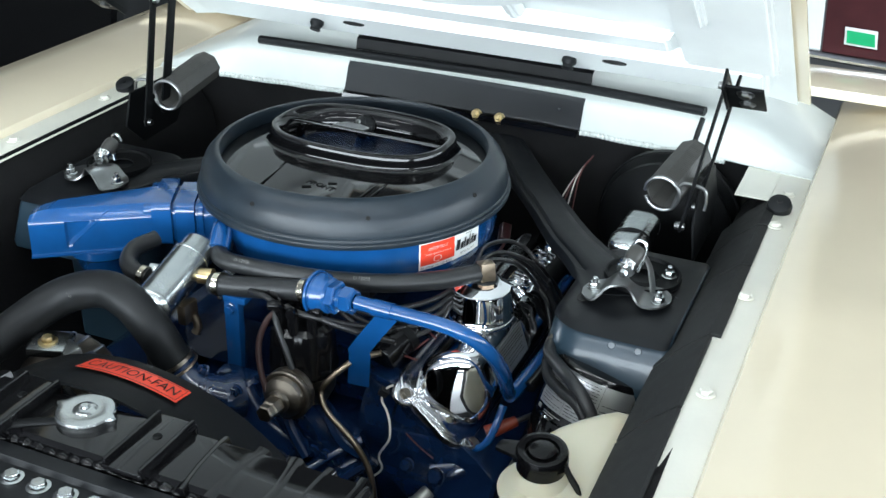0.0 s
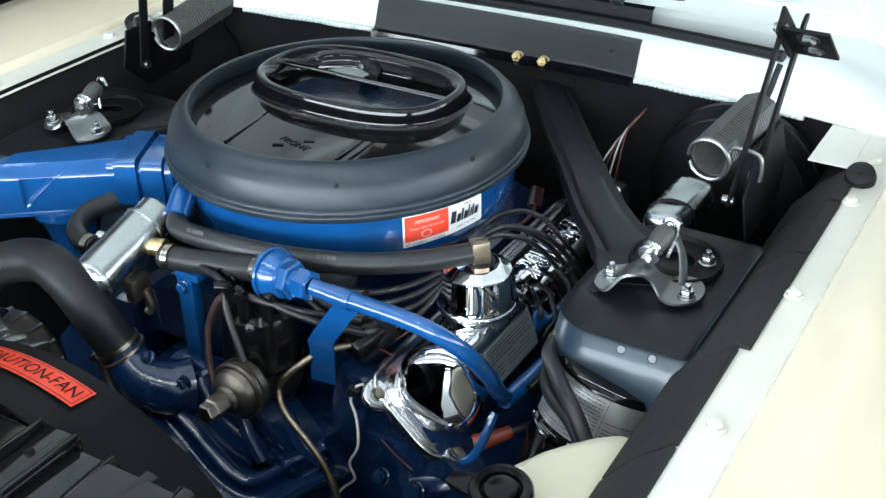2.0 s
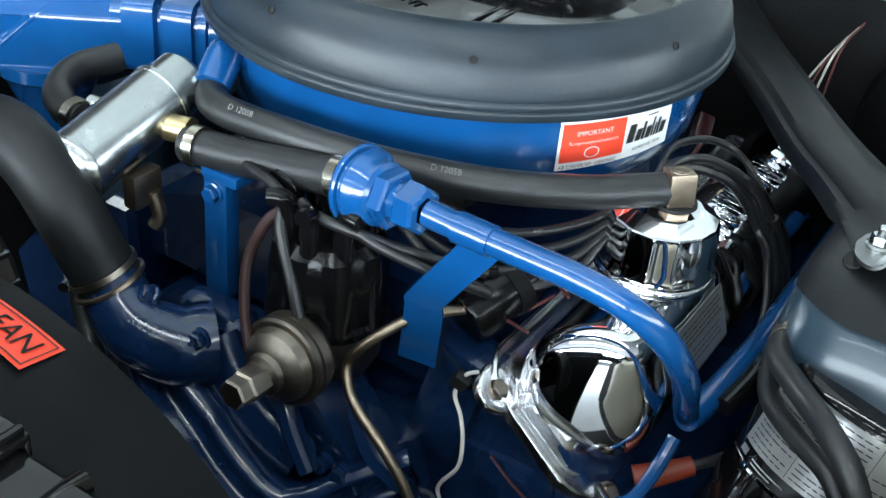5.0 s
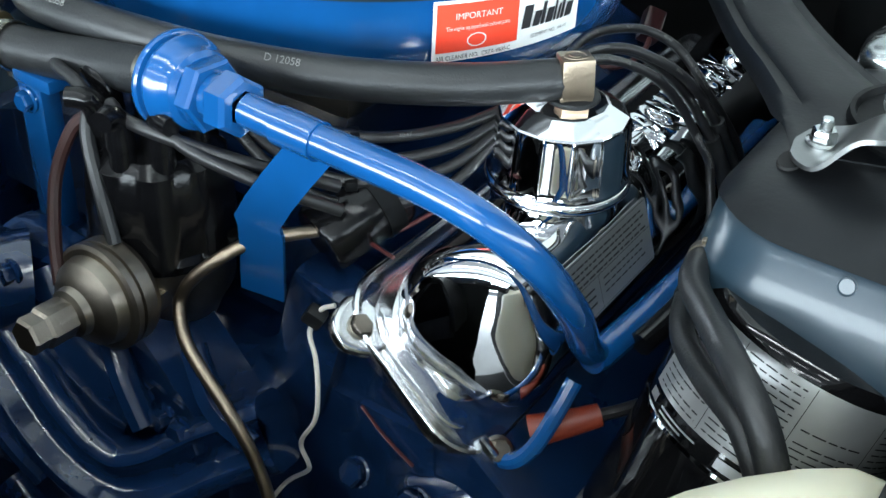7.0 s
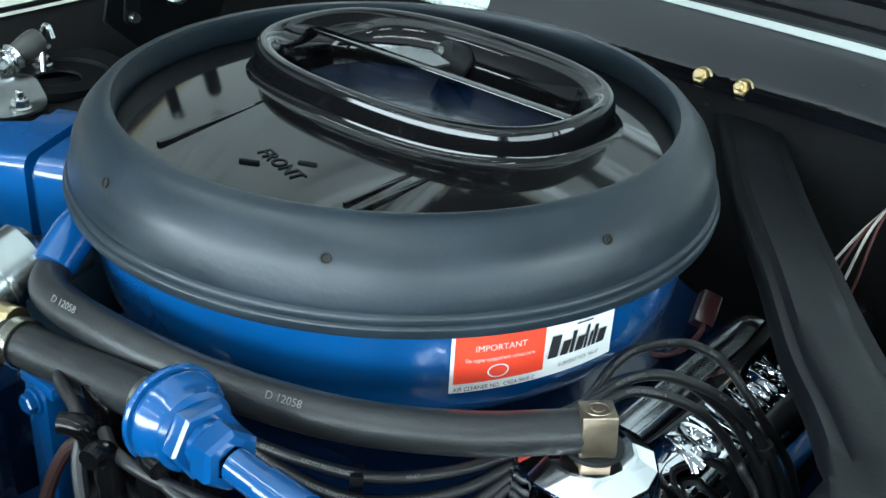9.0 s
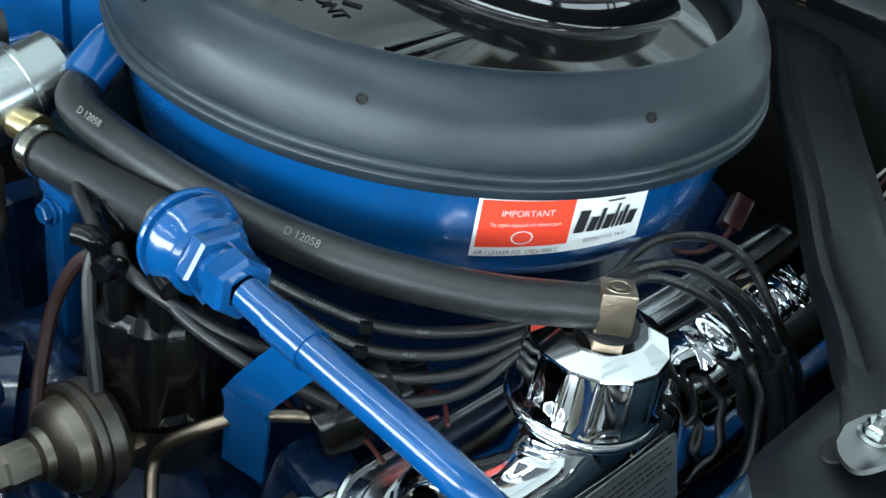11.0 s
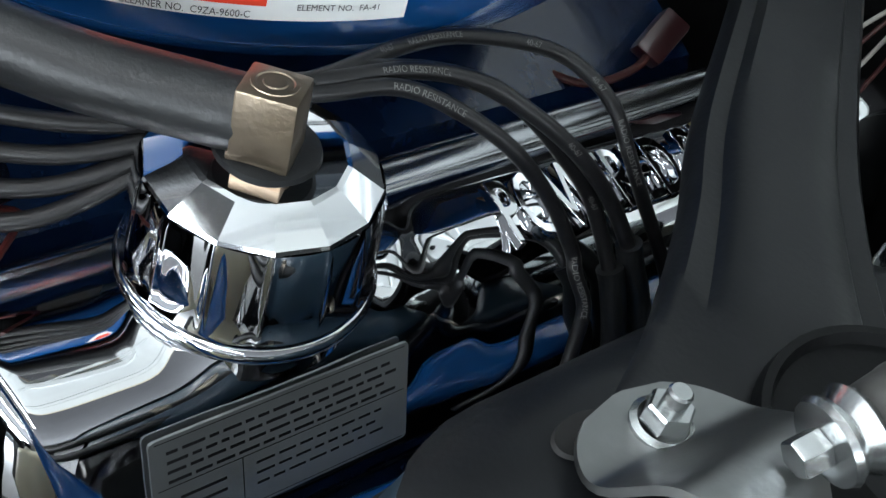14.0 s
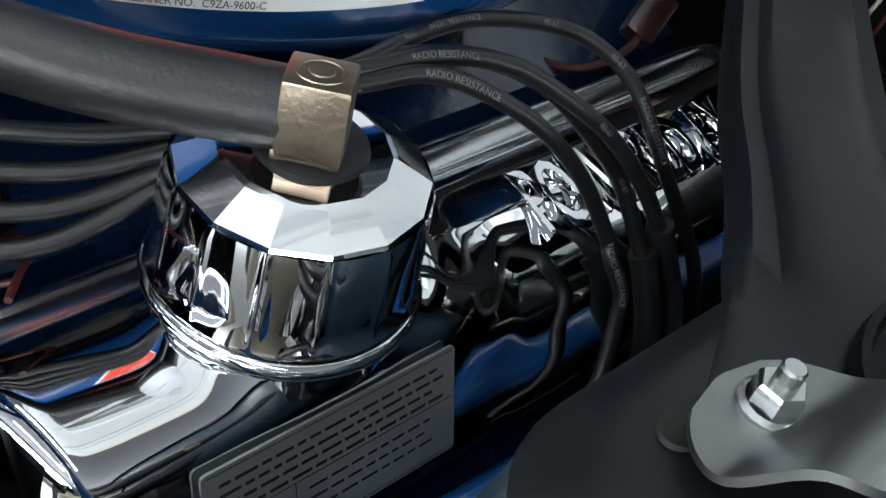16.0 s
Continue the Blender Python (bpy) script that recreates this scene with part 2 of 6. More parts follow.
def sheet(rows, thick=0.0):
    """A grid of 3D points as a skin, with thickness if given."""
    bm = bmesh.new()
    g = [[bm.verts.new(p) for p in r] for r in rows]
    for a, b in zip(g, g[1:]):
        for k in range(len(a) - 1):
            bm.faces.new((a[k], a[k + 1], b[k + 1], b[k]))
    if thick:
        bmesh.ops.recalc_face_normals(bm, faces=bm.faces)
        bmesh.ops.solidify(bm, geom=list(bm.faces), thickness=thick)
    return bm


def rounded(w, h, r, n=5):
    """Outline of a rounded rectangle about the origin."""
    out = []
    for cx, cy, a0 in ((w / 2 - r, h / 2 - r, 0), (-w / 2 + r, h / 2 - r, 90), (-w / 2 + r, -h / 2 + r, 180), (w / 2 - r, -h / 2 + r, 270)):
        for k in range(n + 1):
            a = radians(a0 + 90 * k / n)
            out.append((cx + r * math.cos(a), cy + r * math.sin(a)))
    return out


def hexbolt(m, r=0.008, h=0.006, flange=1.45, stud=0.0):
    bm = lathe([(0, 0), (r * flange, 0), (r * flange, h * 0.25), (r * 1.05, h * 0.35)], seg=20)
    hx = lathe([(r, h * 0.2), (r, h * 0.85), (r * 0.86, h), (0, h)], seg=6)
    bm = merge(bm, hx)
    if stud:
        bm = merge(bm, lathe([(r * 0.5, h * 0.9), (r * 0.5, h + stud), (r * 0.4, h + stud * 1.15), (0, h + stud * 1.15)], seg=14))
    bmesh.ops.transform(bm, matrix=m, verts=bm.verts)
    return bm


def words(name, text, size, m, material, parent, depth=0.0004, squeeze=1.0, label="", bevel=0.0):
    cu = bpy.data.curves.new(name, "FONT")
    cu.body, cu.size, cu.extrude, cu.align_x, cu.align_y = text, size, depth, "CENTER", "CENTER"
    cu.resolution_u = 3
    cu.bevel_depth, cu.bevel_resolution = bevel, 2
    tmp = bpy.data.objects.new(name, cu)
    scene.collection.objects.link(tmp)
    dg = bpy.context.evaluated_depsgraph_get()
    me = bpy.data.meshes.new_from_object(tmp.evaluated_get(dg))
    bpy.data.objects.remove(tmp)
    bpy.data.curves.remove(cu)
    bm = bmesh.new()
    bm.from_mesh(me)
    bpy.data.meshes.remove(me)
    bmesh.ops.transform(bm, matrix=m @ Matrix.Diagonal((squeeze, 1, 1, 1)), verts=bm.verts)
    return part(name, bm, material, parent, label, smooth=40 if bevel else 0)


def warp(bm, f):
    for v in bm.verts:
        v.co = f(v.co)
    return bm


def frame_of(origin, xdir, zdir):
    """A matrix with its x axis on xdir and its z axis near zdir."""
    x = Vector(xdir).normalized()
    z = Vector(zdir)
    y = z.cross(x).normalized()
    z = x.cross(y)
    m = Matrix((x, y, z)).transposed().to_4x4()
    m.translation = origin
    return m


def sub_thing(name, place, parent, label=""):
    """An Empty that gathers the pieces of one part under its thing."""
    ob = empty(name, (0, 0, 0), label)
    ob.parent = parent
    ob.matrix_parent_inverse = parent.matrix_basis.inverted()
    ob.location = place
    return ob


def wrapped_words(name, text, size, pts, r, start, toward, material, parent, squeeze=1.0, flip=1):
    """Lettering laid along a wire through pts, from the distance start, on the side that looks toward."""
    sp = spline(pts, 10)
    acc = [0.0]
    for a, b in zip(sp, sp[1:]):
        acc.append(acc[-1] + (b - a).length)
    ob = words(name, text, size, Matrix.Identity(4), material, parent, 0.0, squeeze)
    lo = min(v.co.x for v in ob.data.vertices)
    for v in ob.data.vertices:
        s = start + (v.co.x - lo)
        i = 0
        while i < len(acc) - 2 and acc[i + 1] < s:
            i += 1
        d = (sp[i + 1] - sp[i]).normalized()
        p = sp[i] + d * (s - acc[i])
        n = (Vector(toward) - d * Vector(toward).dot(d)).normalized()
        u = n.cross(d).normalized() * flip
        ang = v.co.y / r
        v.co = p + (r + 0.0002) * (math.cos(ang) * n + math.sin(ang) * u)
    return ob


MID = -0.025  # the car's middle line


def mirror(p):
    return (2 * MID - p[0], p[1], p[2])


# ---- the hall ----
thing("floor", box(0, 0, -0.05, 24, 24, 0.1), M_CONC, "polished grey concrete floor of the hall", "floor", kind="structure", smooth=0)
thing("ceiling", box(0, 0, 5.1, 24, 24, 0.2), M_CEIL, "plain pale hall ceiling", "ceiling", kind="structure", smooth=0)
thing("wall_north", box(0, 12.1, 2.5, 24, 0.2, 5), M_WALL, "plain painted hall wall", "wall", kind="structure", smooth=0)
thing("wall_west", box(-12.1, 0, 2.5, 0.2, 24.4, 5), M_WALL, "plain painted hall wall", "wall", kind="structure", smooth=0)
thing("wall_east", merge(box(12.1, 0, 0.5, 0.2, 24.4, 1.0), box(12.1, 0, 4.6, 0.2, 24.4, 0.8), box(12.1, 11, 2.6, 0.2, 2.4, 3.2), box(12.1, -11, 2.6, 0.2, 2.4, 3.2)), M_WALL, "painted hall wall with a long window opening", "wall", kind="structure", smooth=0)
thing("wall_south", merge(box(0, -12.1, 0.4, 24, 0.2, 0.8), box(0, -12.1, 4.6, 24, 0.2, 0.8), box(-11, -12.1, 2.5, 2, 0.2, 3.4), box(11, -12.1, 2.5, 2, 0.2, 3.4)), M_WALL, "painted hall wall with a long window opening", "wall", kind="structure", smooth=0)
thing("window_1", box(0, -12.1, 2.5, 20, 0.05, 3.4), M_DAY, "long bright daylight window in the hall wall", "window", kind="structure", smooth=0)
thing("window_2", box(12.1, 0, 2.6, 0.05, 19.6, 3.2), M_DAY, "long bright daylight window in the hall wall", "window", kind="structure", smooth=0)
area_lamp("window light south", (0, -11.6, 2.6), (0, 0, 1.0), 20, 3.4, 3300, (0.86, 0.93, 1.0))
area_lamp("window light east", (11.6, 0, 2.6), (0, 0, 1.0), 19, 3.2, 1300, (0.86, 0.93, 1.0))
for lx in (-3.6, -1.2, 1.2, 3.6):
    for ly in (-6.5, -4.0, -2.2):
        lamp = empty("ceiling_lamp", (lx, ly, 4.9), "white twin-tube ceiling lamp hung under the hall ceiling", "ceiling lamp", "hall ceiling lamps")
        part("housing", box(lx, ly, 4.972, 1.5, 0.22, 0.06, 0.01), M_WALL, lamp, smooth=0)
        for off in (-0.05, 0.05):
            part("tube", pipe([(lx - 0.7, ly + off, 4.93), (lx, ly + off, 4.93), (lx + 0.7, ly + off, 4.93)], 0.016, n=2, seg=8), M_TUBE, lamp)
for ly in (-6.5, -2.2):
    area_lamp("tube light", (0, ly, 4.75), (0, ly, 0), 8.6, 0.3, 110, (0.94, 0.97, 1.0))


# ---- car body ----
def fender(side):
    """side +1: the driver's side; -1 the other."""
    name_y = [-1.15, -0.9, -0.6, -0.3, 0.0, 0.3, 0.55, 0.8]
    def row(y):
        drop = 0.045 * max(0, (-0.15 - y)) ** 1.4
        prof = [(0.603, 0.885), (0.603, 0.902), (0.608, 0.910), (0.630, 0.917), (0.68, 0.925), (0.76, 0.926), (0.83, 0.915), (0.868, 0.89), (0.885, 0.84), (0.89, 0.70), (0.88, 0.5), (0.86, 0.35)]
        return [(MID + side * (x + 0.025), y, z - drop) for x, z in prof]
    f = thing("fender", sheet([row(y) for y in name_y], 0.004), M_CREAM, "glossy cream-white front fender of the car", "fender", "front fenders")
    lip = [(0.548, 0.890), (0.552, 0.896), (0.560, 0.898), (0.602, 0.898), (0.6045, 0.893)]
    def lrow(y):
        drop = 0.045 * max(0, (-0.15 - y)) ** 1.4
        return [(MID + side * (x + 0.025), y, z - drop) for x, z in lip]
    part("flange", sheet([lrow(y) for y in (-1.1, -0.8, -0.55, -0.3, 0, 0.25, 0.43, 0.60)], 0.002), M_FLANGE, f, "pale painted mounting flange")
    part("corner_plate", sheet([[(MID + side * (x + 0.025), y, 0.8975) for x in (0.500, 0.525, 0.553)] for y in (0.305, 0.35, 0.43)], 0.002), M_FLANGE, f, "pale painted corner plate")
    for y in (-0.74, -0.51, -0.268, -0.025, 0.21, 0.335):
        part("bolt", hexbolt(Matrix.Translation((MID + side * 0.602, y, 0.899 - 0.045 * max(0, (-0.15 - y)) ** 1.4)), 0.0075, 0.006, 1.5), M_FLANGE, f, "painted-over hex bolt")
    part("bump_stop", merge(lathe([(0, 0), (0.018, 0), (0.019, 0.008), (0.017, 0.016), (0.010, 0.019), (0, 0.019)], Matrix.Translation((MID + side * 0.598, 0.272, 0.899)) @ pose(0, 0, 0, 28, 0, 0)),
                            lathe([(0.004, 0.0), (0.004, 0.021), (0, 0.021)], Matrix.Translation((MID + side * 0.598, 0.272, 0.899)) @ pose(0, 0, 0, 28, 0, 0), seg=10)), M_RUBBER, f, "round black rubber stop")
    return f


fender(1)
fender(-1)


def apron(side):
    X = lambda x: MID + side * (x + 0.025)
    rows = []
    for y in (-0.95, -0.7, -0.5, -0.3, -0.1, 0.1, 0.3, 0.43):
        rows.append([(X(0.566), y, 0.892), (X(0.553), y, 0.889), (X(0.525), y, 0.862), (X(0.497), y, 0.824), (X(0.490), y, 0.78), (X(0.49), y, 0.60), (X(0.50), y, 0.35)])
    drop = lambda y: 0.045 * max(0, (-0.15 - y)) ** 1.4
    a = thing("inner_apron", sheet(rows, 0.003), M_FELT, "matt black inner fender apron of the engine bay", "apron", "inner aprons")
    if side < 0:
        part("edge_bead", pipe([(X(0.5525), y, 0.8945 - drop(y)) for y in (-0.90, -0.6, -0.3, 0.0, 0.25, 0.42)], 0.0035, n=4, seg=8), M_SATIN, a, "black folded edge")
        part("stiffening_rib", pipe([(X(0.508), y, 0.842) for y in (-0.60, -0.45, -0.30, -0.17)], 0.006, n=4, seg=8), M_SATIN, a, "pressed stiffening rib")
    for y0, y1 in () if side < 0 else ((-0.93, -0.31), (-0.305, -0.145), (-0.14, 0.06), (0.065, 0.20), (0.205, 0.30)):
        k = 0.004 + 0.002 * random.random()
        part("felt_strip", sheet([[(X(0.568 - 0.010 * (y0 < -0.3)), y, 0.9012 - drop(y)), (X(0.554), y, 0.9008 - drop(y)), (X(0.524), y, 0.874 - drop(y)), (X(0.490), y, 0.832 - drop(y))] for y in (y0, y0 + (y1 - y0) * 0.25, (y0 + y1) / 2, y0 + (y1 - y0) * 0.75, y1)], k), M_FLAP, a, "dark grey cloth flap")
    return a


apron(1)
apron(-1)

# unseen panel, added so the gaps below the engine stay dark
thing("bay_dark_filler", box(MID, -0.08, 0.36, 1.02, 1.10, 0.02, 0.004), M_FELT, "added black panel standing in for the dark below the engine", "underpanel", kind="structure")

# cowl and firewall
thing("firewall", merge(box(MID, 0.455, 0.62, 1.12, 0.03, 0.56, 0.004), box(MID, 0.50, 0.89, 1.12, 0.10, 0.02, 0.003)), M_FELT, "black painted firewall at the rear of the engine bay", "firewall", kind="structure")


def cowl_row(x):
    bow = 0.030 * (1 - ((x - MID) / 0.55) ** 2)
    f = 1 - 0.85 * max(0.0, (abs(x - MID) - 0.47) / 0.15)
    row = [(x, 0.422 + bow, 0.902), (x, 0.426 + bow, 0.906), (x, 0.441 + bow, 0.945), (x, 0.448 + bow, 0.952), (x, 0.50 + bow, 0.962), (x, 0.56 + bow, 0.975), (x, 0.70, 0.985)]
    return [(a, b, 0.899 + (c - 0.899) * f) for a, b, c in row]


cowl = thing("cowl", sheet([cowl_row(MID - 0.64 + 1.28 * k / 30) for k in range(31)], 0.003), M_JAMB, "pale painted cowl panel with a black middle stretch", "cowl")
part("black_stretch", sheet([[(x, y - 0.0035, z + 0.001) for x, y, z in cowl_row(x)[0:4]] for x in (-0.258 + 0.461 * k / 12 for k in range(13))], 0.0015), M_COWL, cowl, "semi-gloss black painted centre")
for x0, x1, paint in ((-0.52, -0.26, M_JAMB), (-0.258, 0.203, M_SATIN), (0.205, 0.46, M_JAMB)):
    part("bead", pipe([(x, cowl_row(x)[0][1] - 0.003 + 0.0006 * math.sin(x * 47) + 0.0004 * math.sin(x * 83), 0.899 + 0.0006 * math.sin(x * 61)) for x in (x0 + (x1 - x0) * k / 24 for k in range(25))], 0.0045, n=4, seg=8, wob=0.2), paint, cowl, "lumpy painted sealer bead")
part("ledge", sheet([[(x, cowl_row(x)[0][1] - 0.0045, 0.9035), (x, cowl_row(x)[0][1] - 0.014, 0.902), (x, cowl_row(x)[0][1] - 0.016, 0.893)] for x in (-0.256 + 0.457 * k / 16 for k in range(17))], 0.002), M_GLOSS, cowl, "gloss black folded ledge")
seal = thing("cowl_seal", pipe([(x, cowl_row(x)[3][1] + 0.018 + 0.004 * math.sin(x * 9), 0.962) for x in (-0.46 + 0.87 * k / 12 for k in range(13))], 0.011, n=3, seg=10, flat=0.75), M_RUBBER, "long black rubber hood seal strip on the cowl", "seal")
part("black_lip", sheet([[(x, cowl_row(x)[3][1] + 0.03, 0.966), (x, cowl_row(x)[3][1] + 0.034, 0.986), (x, cowl_row(x)[3][1] + 0.048, 0.992)] for x in (-0.262 + 0.463 * k / 12 for k in range(13))], 0.003), M_SATIN, seal, "flat black lip")
part("seal_tail", pipe([(0.41, 0.46, 0.955), (0.408, 0.448, 0.94), (0.402, 0.44, 0.905), (0.395, 0.435, 0.885)], 0.0045, n=4, seg=8), M_RUBBER, seal)
for x in (0.011, 0.055):
    b = thing("cowl_bolt", hexbolt(Matrix.Translation((x, 0.444, 0.899)) @ pose(0, 0, 0, 62), 0.0085, 0.009, 1.25, 0.006), M_CAD, "yellow cadmium hex bolt in the cowl edge", "bolt", "cowl bolts")

# hood, standing open on its hinges
HO = Matrix.Translation((MID, 0.462, 1.0)) @ pose(0, 0, 0, -36, 0, 0)


def hood_pt(x, s, h):
    return tuple(HO @ Vector((x, -s, h)))


def hood_skin(lift, thick, reach):
    """A crowned skin of the hood with the oval scoop opening left out."""
    bm = bmesh.new()
    xs = [-reach + 2 * reach * k / 48 for k in range(49)]
    ss = [-0.02 + 1.2 * k / 48 for k in range(49)]
    g = [[bm.verts.new(hood_pt(x, s, lift - 0.03 * (abs(x) / 0.6) ** 4)) for x in xs] for s in ss]
    for i in range(48):
        for j in range(48):
            x, s = (xs[j] + xs[j + 1]) / 2, (ss[i] + ss[i + 1]) / 2
            if (x / 0.215) ** 2 + ((s - 0.44) / 0.19) ** 2 > 1:
                bm.faces.new((g[i][j], g[i][j + 1], g[i + 1][j + 1], g[i + 1][j]))
    bmesh.ops.delete(bm, geom=[v for v in bm.verts if not v.link_faces], context="VERTS")
    bmesh.ops.recalc_face_normals(bm, faces=bm.faces)
    bmesh.ops.solidify(bm, geom=list(bm.faces), thickness=thick)
    return bm


hood = thing("hood", hood_skin(0.045, 0.004, 0.60), M_CREAM, "open cream-white hood standing up on its hinges", "hood")
part("inner_panel", hood_skin(0.036, 0.002, 0.58), M_HOOD, hood, "white painted inner panel")


def rail(x0, x1, s0, s1, h=0.032, taper=0.012):
    lo = [(x0, s0), (x1, s0), (x1, s1), (x0, s1)]
    hi = [(x0 + taper, s0 + taper), (x1 - taper, s0 + taper), (x1 - taper, s1 - taper), (x0 + taper, s1 - taper)]
    bm = loft([[hood_pt(x, s, 0.035) for x, s in lo], [hood_pt(x, s, 0.035 - h) for x, s in hi]])
    bmesh.ops.bevel(bm, geom=list(bm.edges), offset=0.005, segments=2, affect="EDGES")
    return bm


part("rear_rail", rail(-0.545, 0.545, 0.0, 0.12), M_HOOD, hood, "pressed white inner frame")
part("side_rail", rail(0.40, 0.565, 0.10, 1.1), M_HOOD, hood)
part("side_rail", rail(-0.565, -0.40, 0.10, 1.1), M_HOOD, hood)
part("groove", rail(0.445, 0.470, 0.30, 0.95, 0.044, 0.006), M_HOOD, hood)
part("groove", rail(-0.470, -0.445, 0.30, 0.95, 0.044, 0.006), M_HOOD, hood)
for x0, x1, s0, s1 in ((-0.40, 0.40, 0.115, 0.19), (0.12, 0.16, 0.17, 0.9), (-0.16, -0.12, 0.17, 0.9)):
    part("cross_rail", rail(x0, x1, s0, s1, 0.022), M_HOOD, hood)
ring_rows = []
for rr, hh in ((0.22, 0.034), (0.225, 0.015), (0.255, 0.012), (0.265, 0.034)):
    ring_rows.append([hood_pt(rr * 1.1 * math.cos(2 * math.pi * k / 40), 0.44 + rr * 0.9 * math.sin(2 * math.pi * k / 40), hh) for k in range(41)])
part("scoop_opening_ring", sheet(ring_rows, 0.003), M_HOOD, hood)
for x in (-0.27, 0.21):
    part("rubber_bumper", lathe([(0, 0), (0.012, 0), (0.013, 0.006), (0.009, 0.012), (0.010, 0.018), (0, 0.02)], HO @ Matrix.Translation((x, -0.06, 0.003)) @ pose(0, 0, 0, 180), seg=16), M_RUBBER, hood, "small black rubber bumper")
    part("slot_hole", lathe([(0, 0), (0.016, 0), (0.016, 0.003), (0, 0.003)], HO @ Matrix.Translation((x + 0.08, -0.075, 0.001)) @ Matrix.Diagonal((1.3, 0.5, 1, 1)), seg=20), M_BAR, hood, "dark oval hole")

# hood hinges
def hinge(side, lean=0.488, inward=0.0, back=0.0, foot=0.452):
    """lean: how far out the links stand at their tops."""
    X = lambda x: MID + side * (x - inward + 0.025)
    h = sub_thing("hood_hinge", (X(0.45), 0.2, 0.90), hood, "dark grey hood hinge with a large coil spring")
    a, b = Vector((X(0.418), 0.158 + back, 0.942)), Vector((X(0.432), 0.300 + back, 0.952))
    d = (b - a).normalized()
    m = along(a, b)
    pts = []
    for k in range(26 * 8 + 1):
        t = k / (26 * 8)
        ang = 2 * math.pi * 26 * t
        pts.append(m @ Vector((0.026 * math.cos(ang), 0.026 * math.sin(ang), 0.142 * t)))
    part("coil_spring", pipe(pts, 0.0025, n=1, seg=6), M_COIL, h, "dull grey coil spring")
    ring = [m @ Vector((0.026 * math.cos(radians(k)), 0.026 * math.sin(radians(k)), -0.004)) for k in range(0, 341, 20)]
    part("end_ring", pipe(ring, 0.0028, n=3, seg=8), M_STEEL, h, "bare steel last coil")
    part("spring_hook", pipe([a + Vector((side * x, -0.005, z)) for x, z in ((0.016, -0.022), (0.023, 0.002), (0.026, 0.018), (0.034, 0.022), (0.054, 0.020), (0.062, 0.014), (0.064, -0.002), (0.063, -0.014))], 0.0028, n=5, seg=8), M_STEEL, h, "bare steel spring hook")
    def link(p, q, w, t):
        p, q = Vector(p), Vector(q)
        L = (q - p).length
        ol = [(w * math.cos(radians(a)), w * math.sin(radians(a))) for a in range(180, 361, 30)] + [(0.8 * w * math.cos(radians(a)), L + 0.8 * w * math.sin(radians(a))) for a in range(0, 181, 30)]
        mm = frame_of(p, Vector((0, 1, 0.1)), Vector((side, 0, 0)))
        y = (q - p).normalized()
        z = Vector((side, 0.0, 0.0)) - y * y.x * side
        z.normalize()
        x = y.cross(z)
        mm = Matrix((x, y, z)).transposed().to_4x4()
        mm.translation = p
        return slab(ol, t, mm, 0.0008, 1)
    part("front_link", link((X(foot), 0.135, 0.905), (X(lean), 0.128, 1.125), 0.009, 0.004), M_SATIN, h)
    part("rear_link", link((X(foot + 0.010), 0.20, 0.91), (X(lean + 0.008), 0.19, 1.115), 0.012, 0.004), M_SATIN, h)
    part("base_plate", merge(slab([(-0.02, -0.05), (0.10, -0.05), (0.14, 0.0), (0.12, 0.05), (0.02, 0.055), (-0.03, 0.01)], 0.004, frame_of((X(0.470), 0.16, 0.90), (0, 1, 0), (side, 0, 0.1)) , 0.001, 1)), M_SATIN, h, "dark pressed base plate")
    part("hood_plate", merge(box(X(0.515), 0.150, 1.105, 0.055, 0.085, 0.004, 0.001, pose(0, 0, 0, -36)), box(X(0.490), 0.150, 1.113, 0.004, 0.09, 0.03, 0.001, pose(0, 0, 0, -36))), M_SATIN, h)
    for y, z in ((0.165, 1.098), (0.130, 1.122)):
        part("hinge_bolt", hexbolt(Matrix.Translation((X(0.518), y, z - 0.004)) @ pose(0, 0, 0, 180 - 36), 0.009, 0.007, 1.4), M_STEEL, h)
    for p in ((foot, 0.135, 0.905), (lean, 0.128, 1.125), (foot + 0.010, 0.20, 0.91)):
        part("pivot", lathe([(0, -0.007), (0.005, -0.007), (0.006, 0), (0.005, 0.007), (0, 0.007)], Matrix.Translation((X(p[0]), p[1], p[2])) @ pose(0, 0, 0, 0, 90, 0), seg=12), M_STEEL, h)
    return h


hinge(1)
hinge(-1, 0.388, 0.004, 0.024, 0.428)


